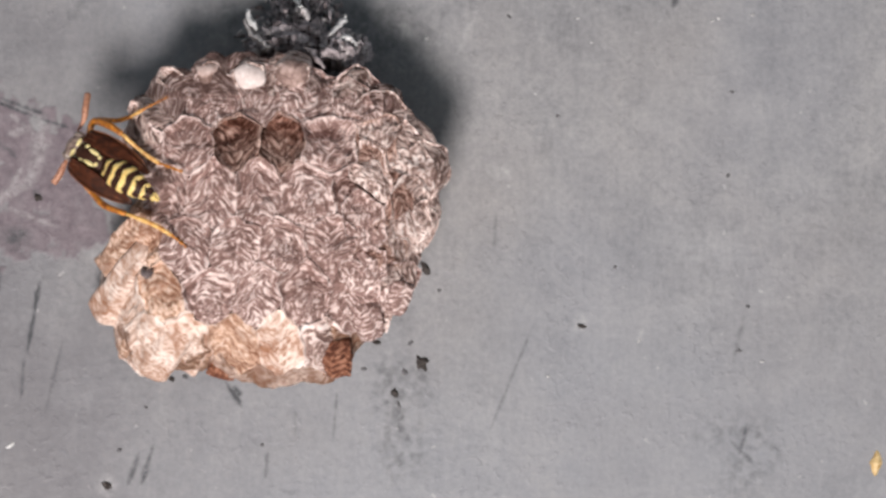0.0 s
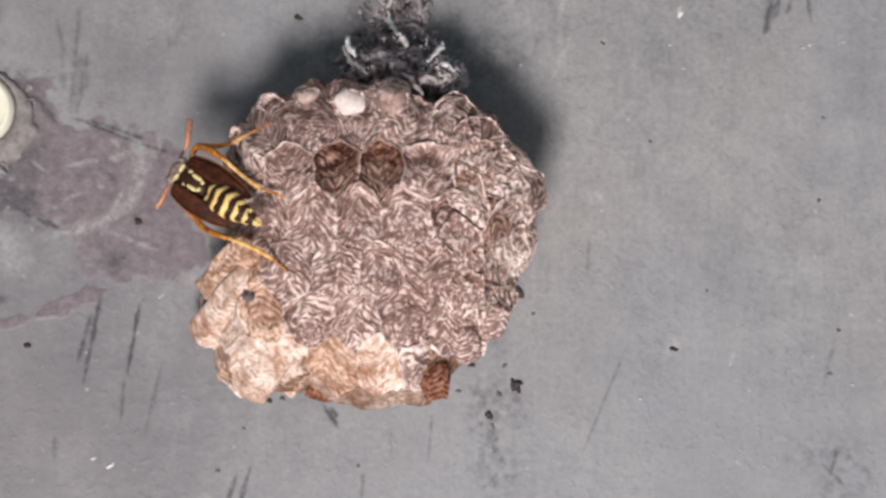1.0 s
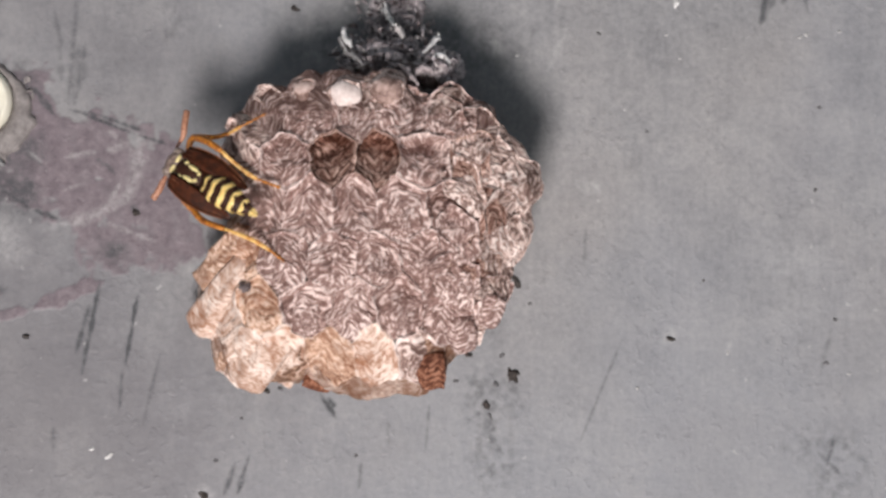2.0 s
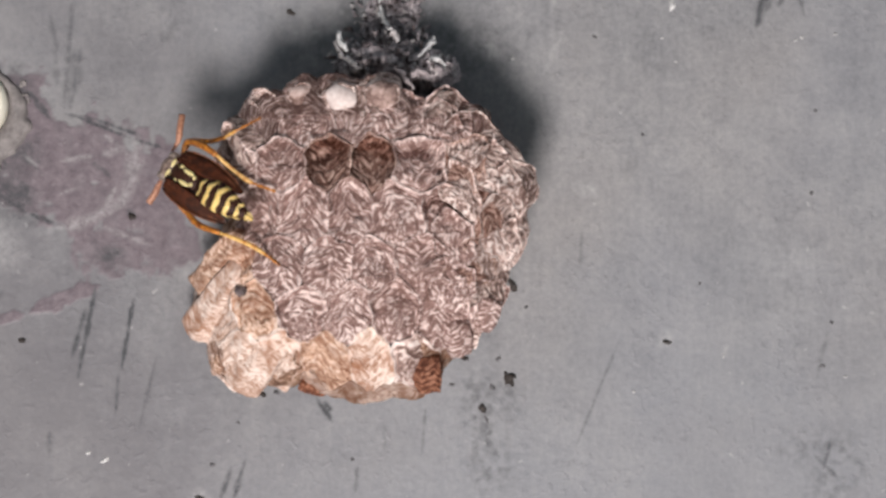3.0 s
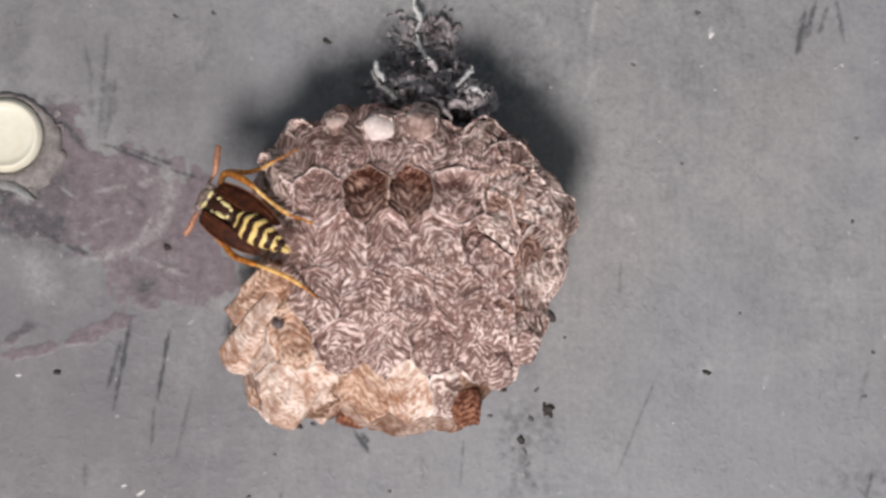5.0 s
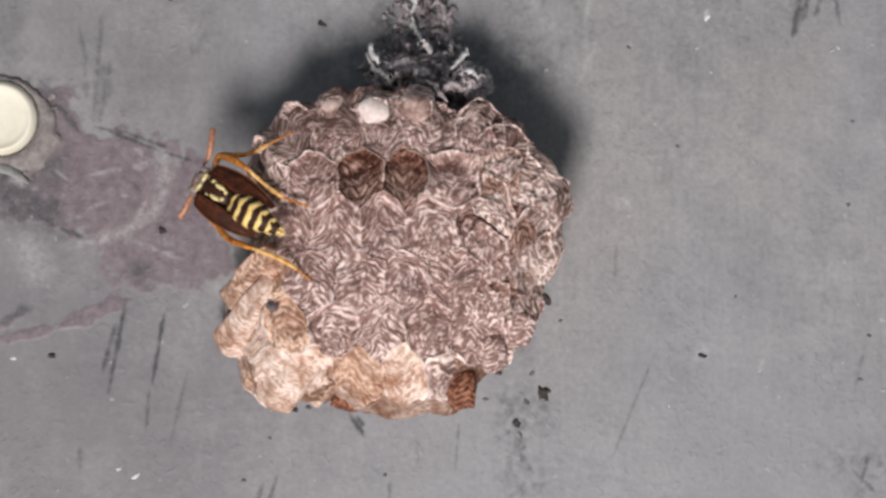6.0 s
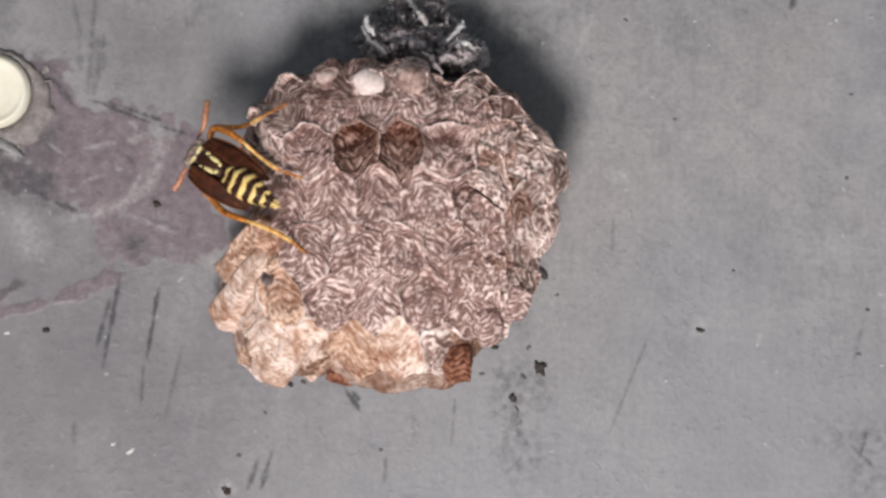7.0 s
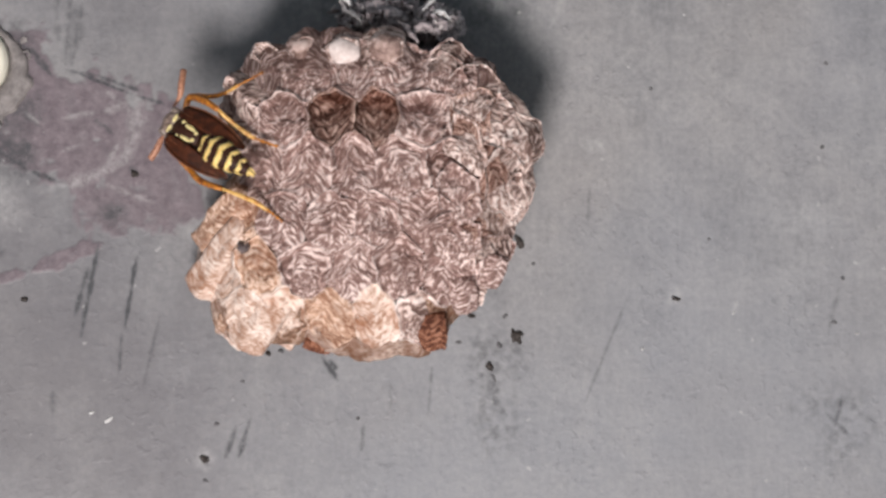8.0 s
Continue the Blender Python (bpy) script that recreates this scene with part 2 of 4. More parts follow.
def single(name, bm, material, label, category, group="", kind="", smooth=True):
    """One mesh that is a thing by itself, with its origin in its middle."""
    middle = sum((v.co for v in bm.verts), Vector()) / len(bm.verts)
    bmesh.ops.translate(bm, verts=bm.verts, vec=-middle)
    data = bpy.data.meshes.new(name)
    bm.to_mesh(data)
    bm.free()
    data.materials.append(material)
    data.polygons.foreach_set("use_smooth", [smooth] * len(data.polygons))
    ob = new(name, data)
    ob.location = middle
    return tagged(ob, label, category, group, kind)


def rough(p, size, amount):
    """A small shift of the point p, the same for the same place. Lengths in metres."""
    return noise.noise_vector(p / size) * amount


def skin(bm, rings, close_start=True, close_end=True, band=None):
    """Faces between closed rings of points, one ring after the other. band: a value for each ring, kept on its points."""
    if bm.verts.layers.float.get("band") is None:
        bm.verts.layers.float.new("band")
    layer = bm.verts.layers.float["band"]
    made = []
    for n, ring in enumerate(rings):
        row = [bm.verts.new(p) for p in ring]
        for v in row:
            v[layer] = band[n] if band else 0.0
        made.append(row)
    for a, b in zip(made, made[1:]):
        for i in range(len(a)):
            j = (i + 1) % len(a)
            bm.faces.new((a[i], a[j], b[j], b[i]))
    if close_start:
        bm.faces.new(made[0][::-1])
    if close_end:
        bm.faces.new(made[-1])
    return made


def tube(bm, points, radii, sides=10, flat=1.0):
    """A tube with rounded ends along points, with a radius at each."""
    points = [Vector(p) for p in points]
    rings = []
    count = len(points)
    side = None
    for i, p in enumerate(points):
        along = (points[min(i + 1, count - 1)] - points[max(i - 1, 0)]).normalized()
        if side is None:
            side = along.orthogonal().normalized()
        side = (side - along * side.dot(along)).normalized()
        other = along.cross(side)
        rings.append([p + (side * math.cos(a) + other * math.sin(a) * flat) * radii[i] for a in (2 * math.pi * k / sides for k in range(sides))])
    skin(bm, rings)


def smooth_line(points, steps=5):
    """A Catmull-Rom line through the points."""
    pts = [Vector(p) for p in points]
    pts = [2 * pts[0] - pts[1]] + pts + [2 * pts[-1] - pts[-2]]
    out = []
    for a, b, c, d in zip(pts, pts[1:], pts[2:], pts[3:]):
        for k in range(steps):
            t = k / steps
            out.append(0.5 * (2 * b + (c - a) * t + (2 * a - 5 * b + 4 * c - d) * t * t + (3 * b - a - 3 * c + d) * t ** 3))
    return out + [pts[-2]]


def blob(bm, centre, axes, rows=10, sides=14, bumpy=0.0, size=0.001, turn=None):
    """A rounded lump with half-axes, turned and roughened."""
    turn = turn or Matrix.Identity(3)
    rings = []
    for i in range(1, rows):
        a = math.pi * i / rows
        rings.append([])
        for k in range(sides):
            b = 2 * math.pi * k / sides
            p = Vector((axes[0] * math.cos(a), axes[1] * math.sin(a) * math.cos(b), axes[2] * math.sin(a) * math.sin(b)))
            p = Vector(centre) + turn @ p
            rings[-1].append(p + (rough(p, size, bumpy) if bumpy else Vector()))
    skin(bm, rings)


def box(bm, low, high):
    x0, y0, z0 = low
    x1, y1, z1 = high
    v = [bm.verts.new(p) for p in ((x0, y0, z0), (x1, y0, z0), (x1, y1, z0), (x0, y1, z0), (x0, y0, z1), (x1, y0, z1), (x1, y1, z1), (x0, y1, z1))]
    for f in ((0, 3, 2, 1), (4, 5, 6, 7), (0, 1, 5, 4), (1, 2, 6, 5), (2, 3, 7, 6), (3, 0, 4, 7)):
        bm.faces.new([v[i] for i in f])


# ---- the wall ----
GRIME_DIM = [  # the wall's left: dimmer light painted in, together with broad dull stains
    ((-51.2, 0.6), (-34.5, -20.3), 16.0, 0.9), ((-54.0, -10.6), (-47.0, -23.1), 13.2, 0.85), ((-51.2, 35.4), (-31.7, 27.0), 9.7, 0.6), ((-54.0, 15.2), (-48.4, 10.3), 4.2, 0.7),
    ((-65.1, 3.4), (-58.1, -24.5), 14.0, 0.7), ((-49.8, -28.6), (-24.8, -30.1), 8.0, 0.3),
    ((-62.3, -0.8), (-49.8, -21.7), 11.0, 0.88), ((-58.2, 35.4), (-35.9, 25.6), 11.0, 0.39), ((-55.4, -0.8), (-31.0, -21.7), 12.0, 0.53), ((-63.8, 29.8), (-51.2, 34.0), 7.0, 0.53), ((-49.8, 6.1), (-58.1, 2.0), 7.0, 0.61), ((-31.0, -7.1), (-43.5, -14.8), 6.0, 0.39),
]
SKY_SHEEN = [  # bluish sky sheen at the lower right, painted into the wall's colour
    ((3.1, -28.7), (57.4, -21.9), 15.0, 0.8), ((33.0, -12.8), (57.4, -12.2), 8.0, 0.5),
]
SMUDGE = [  # soft grimy halo round the stalk's foot
    ((-2.8, 36.0), (-2.4, 29.8), 5.0, 0.32), ((-8.7, 28.4), (5.2, 28.4), 4.5, 0.3), ((8.7, 30.4), (12.9, 28.3), 2.4, 0.25), ((10.2, -14.8), (11.1, -24.9), 2.0, 0.5), ((13.9, -13.1), (12.8, -15.6), 1.5, 0.4), ((50.4, -21.2), (54.6, -21.2), 2.4, 0.36), ((52.5, -24.7), (53.2, -26.8), 2.2, 0.34), ((56.7, -22.6), (56.0, -24.7), 1.6, 0.3),
]
STREAKS = [  # from x, z to x, z, half-width, strength: dark rubbed streaks
    ((-51.6, 25.7), (-48.1, 24.6), 0.28, 0.8), ((-48.1, 24.6), (-45.7, 22.1), 0.28, 0.75), ((-45.7, 22.1), (-43.2, 19.5), 0.21, 0.7), ((-48.7, 23.9), (-46.9, 20.9), 0.56, 0.6), ((-46.9, 20.9), (-46.2, 19.5), 0.28, 0.7), ((-52.6, 16.0), (-48.8, 16.2), 0.62, 0.85), ((-50.3, 16.6), (-48.7, 13.1), 0.56, 0.7), ((-53.0, 12.7), (-50.9, 9.6), 0.83, 0.7), ((-49.8, 9.3), (-48.8, 8.7), 0.35, 0.5), ((-46.9, 11.3), (-46.3, 10.9), 0.42, 0.6), ((-46.6, 15.0), (-44.5, 13.1), 0.17, 0.5), ((-41.9, 20.4), (-38.0, 19.7), 0.21, 0.6), ((-38.0, 19.7), (-32.3, 17.7), 0.21, 0.7), ((-38.0, 14.1), (-37.5, 13.7), 0.28, 0.4), ((-33.7, 8.2), (-33.2, 7.8), 0.42, 0.6), ((-41.5, 25.9), (-41.0, 21.1), 0.35, 0.35), ((-40.6, 28.7), (-40.0, 23.8), 0.56, 0.35), ((-42.9, 28.7), (-42.7, 23.9), 0.35, 0.3),
    ((-52.9, 14.1), (-48.1, 10.3), 2.90, 0.62), ((-49.8, 16.6), (-46.3, 15.2), 1.50, 0.50), ((-54.0, 10.3), (-47.0, 8.9), 1.10, 0.55), ((-37.3, 3.0), (-35.2, 2.6), 1.10, 0.40), ((-47.0, 11.3), (-46.6, 11.1), 0.34, 0.75),
    ((-37.8, -0.9), (-40.0, -12.3), 0.27, 0.90), ((-39.0, -3.6), (-40.8, -9.9), 0.31, 0.81), ((-33.1, -2.6), (-34.6, -11.3), 0.24, 1.00),
    ((-35.0, -11.7), (-35.3, -16.9), 0.17, 0.56), ((-30.3, -9.9), (-32.4, -18.6), 0.20, 0.49), ((-40.8, 34.0), (-41.8, 20.7), 0.34, 0.45),
    ((-39.7, 29.1), (-41.1, 20.7), 0.34, 0.45), ((-43.5, 32.6), (-42.5, 27.7), 0.27, 0.41), ((-37.3, 2.5), (-34.8, 3.3), 0.70, 0.60),
    ((-53.3, -4.0), (-49.1, -1.5), 0.60, 0.50), ((-54.7, 15.2), (-50.9, 13.8), 2.20, 0.50), ((-47.7, 25.6), (-46.3, 23.2), 1.00, 0.50), ((-54.0, 26.7), (-49.1, 25.3), 0.80, 0.40), ((27.1, -7.9), (21.7, -21.1), 0.15, 0.36), ((22.6, 6.0), (22.3, 1.1), 0.20, 0.25),
    ((45.4, 36.7), (44.3, 31.1), 0.34, 0.65), ((46.8, 38.1), (45.4, 33.2), 0.31, 0.65), ((49.2, 38.1), (50.3, 32.5), 0.24, 0.56),
    ((48.2, 37.4), (47.1, 33.9), 0.27, 0.49), ((53.5, -19.8), (52.5, -24.0), 0.24, 0.65), ((51.4, -21.9), (54.6, -25.0), 0.24, 0.56),
    ((12.5, -13.1), (14.6, -13.8), 0.90, 0.35), ((9.7, -16.2), (11.1, -21.8), 0.80, 0.28), ((10.7, -13.1), (11.4, -14.9), 0.80, 0.25),
    ((-10.5, -14.8), (-8.4, -17.9), 0.20, 1.00), ((-9.4, -15.5), (-8.8, -16.2), 0.24, 0.81), ((-27.9, 31.9), (-29.6, 29.4), 0.60, 0.25),
    ((-41.1, 20.4), (-33.1, 17.2), 0.17, 1.00), ((-33.1, 17.2), (-29.6, 16.2), 0.17, 0.81), ((-49.8, 10.3), (-46.3, 8.1), 0.24, 0.81), ((-46.3, 8.1), (-42.8, 6.8), 0.27, 0.81), ((-45.6, 15.2), (-44.2, 13.8), 0.20, 0.81), ((-47.0, 11.7), (-46.5, 11.3), 0.60, 0.60), ((-37.3, 13.8), (-35.9, 12.4), 0.20, 0.49), ((-43.5, -18.9), (-43.5, -22.1), 0.27, 0.41), ((-19.2, -22.4), (-20.7, -27.3), 0.24, 0.74), ((-20.9, -23.1), (-22.3, -27.3), 0.24, 0.65),
    ((-5.3, -23.2), (-5.6, -26.6), 0.20, 0.65), ((53.2, -6.6), (51.8, -12.2), 0.24, 0.33), ((29.3, 15.1), (28.2, 12.3), 0.60, 0.16), ((-51.9, 36.8), (-52.6, 27.0), 1.20, 0.20),
    ((-47.0, 24.2), (-43.5, 20.1), 0.24, 0.81), ((3.1, -16.2), (2.7, -21.8), 0.14, 0.41), ((-2.1, -17.6), (-1.9, -21.8), 0.14, 0.33), ((-23.4, 1.9), (-24.4, 5.4), 0.34, 0.49),
]
PALE = [  # soft pale rubs and drips
    ((-34.2, 16.2), (-33.2, 13.1), 0.28, 0.4), ((-33.2, 13.1), (-34.2, 10.3), 0.28, 0.4), ((-35.3, 11.3), (-36.6, 8.9), 0.28, 0.4), ((-36.8, 17.9), (-35.7, 16.9), 0.21, 0.4), ((-42.5, 10.3), (-40.1, 11.2), 0.21, 0.3), ((-52.3, 14.7), (-50.1, 12.9), 0.42, 0.5), ((-46.6, 15.2), (-44.8, 13.6), 0.17, 0.35),
    ((-33.1, 17.2), (-32.7, 13.1), 0.7, 0.38), ((-32.7, 13.1), (-35.2, 8.5), 0.7, 0.38), ((-35.2, 8.5), (-42.5, 6.0), 0.6, 0.38), ((-37.3, 15.2), (-33.8, 16.5), 0.5, 0.3), ((-49.8, 4.0), (-49.1, 1.9), 1.0, 0.3), ((-42.2, 14.5), (-38.0, 15.2), 0.3, 0.3), ((-38.0, 6.8), (-31.0, 4.0), 0.3, 0.3),
    ((33.2, -7.7), (33.2, -7.7), 0.8, 0.4), ((-25.0, -27.3), (-25.0, -27.3), 0.9, 0.45),
    ((19.6, 38.1), (18.9, 33.2), 0.35, 0.35), ((20.6, 31.8), (17.8, 25.5), 0.3, 0.2), ((21.6, 11.0), (24.7, 11.2), 0.7, 0.3), ((-49.8, 5.4), (-49.1, 2.6), 1.6, 0.3),
    ((11.2, 29.0), (11.5, 28.3), 0.7, 0.5), ((33.9, 34.9), (33.5, 33.5), 0.25, 0.8), ((40.8, -8.0), (40.0, -9.7), 0.25, 0.5), ((47.0, 3.2), (48.4, -3.8), 2.5, 0.12),
    ((12.2, 36.0), (12.6, 35.3), 0.6, 0.35), ((-34.1, 15.2), (-33.1, 11.0), 0.5, 0.28), ((-33.1, 11.0), (-37.3, 7.5), 0.5, 0.28), ((-37.3, 7.5), (-44.9, 5.4), 0.4, 0.25), ((30.3, 22.0), (28.2, 19.9), 0.5, 0.15),
]
RESIDUE = [  # the dull purple patch beside the comb, as round brush strokes
    ((-47.4, 23.2), (-44.2, 17.3), 3.1, 0.95), ((-49.8, 14.8), (-43.5, 12.4), 3.8, 0.95), ((-51.6, 12.0), (-46.3, 10.4), 2.5, 0.95), ((-40.1, 15.2), (-31.0, 12.4), 4.3, 0.95), ((-40.1, 9.2), (-31.0, 8.2), 4.4, 0.95), ((-37.6, 4.0), (-28.2, 4.0), 3.1, 0.85), ((-42.8, 17.3), (-35.9, 15.9), 2.8, 0.95), ((-45.6, 11.3), (-40.1, 9.6), 3.3, 0.95), ((-54.0, -5.8), (-46.3, -4.5), 0.7, 0.95), ((-46.3, -4.5), (-37.3, -0.9), 0.9, 0.95), ((-54.0, -4.5), (-49.8, -2.2), 0.6, 0.7),
]


def stroke(x, z, strokes, ragged, edge):
    """How strongly strokes cover the points x, z (arrays): 1 in their middle, 0 outside."""
    cover = np.zeros_like(x)
    for (ax, az), (bx, bz), half, strength in strokes:
        dx, dz = bx - ax, bz - az
        t = np.clip(((x - ax) * dx + (z - az) * dz) / max(dx * dx + dz * dz, 1e-9), 0, 1)
        far = np.hypot(x - ax - t * dx, z - az - t * dz) + ragged * half
        if half < 1.0 and dx * dx + dz * dz > 2.0:       # thin rubs fade out at both ends
            far = far + half * np.clip(1 - 5 * np.minimum(t, 1 - t), 0, 1)
        cover = np.maximum(cover, strength * np.clip((half * (1 + edge) - far) / (2 * edge * half), 0, 1))
    return cover


def lattice(x, z, size, seed):
    """Smooth random values between -1 and 1 at the points x, z."""
    table = np.random.RandomState(seed).uniform(-1, 1, (256, 256))
    u, v = x / size + 90.3, z / size + 90.7
    i, j = np.floor(u).astype(int), np.floor(v).astype(int)
    fu, fv = u - i, v - j
    fu, fv = fu * fu * (3 - 2 * fu), fv * fv * (3 - 2 * fv)
    pick = lambda a, b: table[a % 256, b % 256]
    return (pick(i, j) * (1 - fu) + pick(i + 1, j) * fu) * (1 - fv) + (pick(i, j + 1) * (1 - fu) + pick(i + 1, j + 1) * fu) * fv


def build_wall():
    """The wall's face, finely divided round the comb and coarse beyond, with its thickness behind."""
    near_x, near_z = np.arange(-66, 78.01, 0.21), np.arange(-46, 46.01, 0.21)
    far_x = np.array([-484, -380, -280, -200, -140, -100, -80])
    xs = np.concatenate([far_x, near_x, -far_x[::-1]])
    zs = np.concatenate([[-950, -700, -450, -250, -150, -90, -60], near_z, [60, 90, 130, 180, 230, 280, 340]])
    x, z = np.meshgrid(xs, zs)
    ragged = 0.5 * lattice(x, z, 2.2, 1) + 0.35 * lattice(x, z, 0.9, 2) + 0.2 * lattice(x, z, 0.45, 3)
    residue = stroke(x, z, RESIDUE, ragged * 0.8, 0.14)
    residue = residue * (0.86 + 0.14 * lattice(x, z, 1.4, 5))
    streak = np.maximum(stroke(x, z, STREAKS, ragged, 0.7), stroke(x, z, SMUDGE, ragged * 0.7, 0.8) * np.clip(0.5 + 0.9 * lattice(x, z, 0.8, 11) + 0.5 * lattice(x, z, 0.4, 12), 0, 1))
    pale = stroke(x, z, PALE, ragged, 0.8)
    pale = np.maximum(pale, stroke(x, z, SMUDGE[:3], ragged * 0.7, 0.8) * np.clip(1.7 * lattice(x, z, 0.8, 21) + 0.6 * lattice(x, z, 0.4, 22) - 0.55, 0, 1) * 1.1)
    grime_dim = stroke(x, z, GRIME_DIM, ragged * 0.5 + 0.25 * lattice(x, z, 6, 14), 0.9)
    cool = stroke(x, z, SKY_SHEEN, ragged * 0.3 + 0.3 * lattice(x, z, 9, 15), 0.9)
    fine = (np.abs(x - 6) < 72.5) & (np.abs(z) < 46.5)
    y = np.where(fine, 0.05 * lattice(x, z, 14, 7) + 0.012 * lattice(x, z, 1.1, 8) - 0.05 * residue + 0.03 * streak, 0.0)
    rows, cols = x.shape
    places = np.stack([x * MM + ORIGIN.x, y * MM + ORIGIN.y, z * MM + ORIGIN.z], -1).reshape(-1, 3)
    n = np.arange(rows * cols).reshape(rows, cols)
    quads = np.stack([n[:-1, :-1], n[:-1, 1:], n[1:, 1:], n[1:, :-1]], -1).reshape(-1, 4)
    edge = np.concatenate([n[0, :], n[1:, -1], n[-1, -2::-1], n[-2:0:-1, 0]])
    back = places[edge].copy()
    back[:, 1] = 0.03
    first = len(places)
    ring = np.arange(first, first + len(edge))
    sides = np.stack([edge, ring, np.roll(ring, -1), np.roll(edge, -1)], -1)
    faces = quads.tolist() + sides.tolist() + [ring.tolist()]
    data = bpy.data.meshes.new("wall_north")
    data.from_pydata(np.concatenate([places, back]).tolist(), [], faces)
    for name, values in (("residue", residue), ("streak", streak), ("pale", pale), ("grime_dim", grime_dim), ("cool", cool)):
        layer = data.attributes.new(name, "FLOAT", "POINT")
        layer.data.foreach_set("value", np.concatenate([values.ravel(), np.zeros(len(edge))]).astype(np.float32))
    data.materials.append(WALL)
    data.polygons.foreach_set("use_smooth", [True] * len(quads) + [False] * (len(edge) + 1))
    tagged(new("wall_north", data), "grey painted metal wall with scuffs, streaks and a dull smeared patch", "wall", kind="structure")


build_wall()


def build_light_housing():
    """An unseen housing added round the comb to shape the light: ground, roof, sides, and a front that stays open
    below.
    """
    bm = bmesh.new()
    box(bm, (-1.1, -2.0, -0.1), (1.1, 0.3, 0.0))
    single("ground", bm, CONCRETE, "unseen bare grey concrete ground added under the housing", "ground", kind="structure", smooth=False)
    for name, low, high, label, category in (
        ("ceiling", (-0.452, -0.79, 1.25), (0.452, -0.002, 1.29), "unseen blue-grey roof board added to keep out light from above", "ceiling"),
        ("added_wall_south", (-0.452, -0.79, 0.72), (0.452, -0.75, 1.248), "unseen blue-grey front apron added above the opening to block light", "wall"),
        ("added_wall_west", (-0.49, -0.79, 0.0), (-0.454, -0.002, 1.29), "unseen blue-grey side board added to shape the light", "wall"),
        ("added_wall_east", (0.454, -0.79, 0.0), (0.49, -0.002, 1.29), "unseen blue-grey side board added to shape the light", "wall")):
        bm = bmesh.new()
        box(bm, low, high)
        single(name, bm, FILL_BOARD, label, category, kind="structure", smooth=False)


build_light_housing()


# ---- the comb ----
MIDDLE = Vector((-4.0, 0.0, 5.2))       # the middle of the comb, in mm
OUTLINE = (18.8, 19.4, 21.2, 20.6, 20.0, 19.8, 19.5, 16.4, 18.4, 18.0, 18.5, 19.1, 19.5, 20.4, 21.0, 19.8, 18.0, 17.1, 18.0, 19.5, 22.4, 23.4, 24.8, 23.8, 20.8, 19.8, 20.2, 20.2, 20.1, 20.4, 18.5, 18.2, 17.8, 17.9, 17.5, 17.5)  # its reach every 10 degrees from the right, counter-clockwise
comb = thing("wasp_nest", place(-4, -2, 26), "grey and cream papery wasp nest of hexagonal cells on the wall", "wasp nest")


def around(values, angle):
    """A smooth value between equal steps of a full turn."""
    t = (angle / (2 * math.pi)) % 1.0 * len(values)
    i = int(t)
    f = t - i
    a, b, c, d = (values[(i + k) % len(values)] for k in (-1, 0, 1, 2))
    return 0.5 * (2 * b + (c - a) * f + (2 * a - 5 * b + 4 * c - d) * f * f + (3 * b - a - 3 * c + d) * f ** 3)


def margin(angle):
    """The width of the sloping outer walls between the comb's face and its outline."""
    return around(MARGINS, angle)


MARGINS = (3.0, 3.0, 3.0, 2.8, 2.8, 3.0, 4.6, 7.0, 8.0, 8.0, 5.4, 3.6)      # every 30 degrees
EDGE_DEPTH = (-18.0, -17.8, -17.6, -17.8, -17.6, -16.8, -16.0, -16.4, -17.6, -18.0, -16.6, -17.0)
RIM_DEPTH = (-16.4, -16.2, -16.0, -16.2, -15.6, -11.0, -4.0, -4.0, -7.0, -10.0, -12.0, -14.6)
CELL, ROW = 5.6, 5.8       # spacing of the cells along a row, and of the rows
FLATTEN = ROW / (CELL * math.sqrt(3) / 2)


def front(x, z):
    """How far off the wall the comb's skin stands, in mm (negative: towards the open): a dome, and steeper slopes round it."""
    angle = math.atan2(z - MIDDLE.z, x - MIDDLE.x)
    reach = around(OUTLINE, angle)
    inner = reach - margin(angle)
    r = math.hypot(x - MIDDLE.x, z - MIDDLE.z)
    edge, rim = around(EDGE_DEPTH, angle), around(RIM_DEPTH, angle)
    if r < inner:
        return -20.3 + (edge + 20.3) * (r / inner) ** 2
    return edge + (rim - edge) * min(1.6, (r - inner) / (reach - inner)) ** 1.25


def crumple(p, amount):
    """The paper's uneven surface: broad dents, small folds and ripples."""
    return rough(p, 3.1 * MM, 0.70 * amount * MM) + rough(p, 1.15 * MM, 0.42 * amount * MM) + rough(p, 0.5 * MM, 0.15 * amount * MM)


def hexagon(angle):
    """The distance of a pointed-top hexagon's edge from its middle, corners at 1."""
    a = (angle - math.pi / 2 + math.pi / 6) % (math.pi / 3) - math.pi / 6
    return math.cos(math.pi / 6) / math.cos(math.pi / 6 - abs(a))


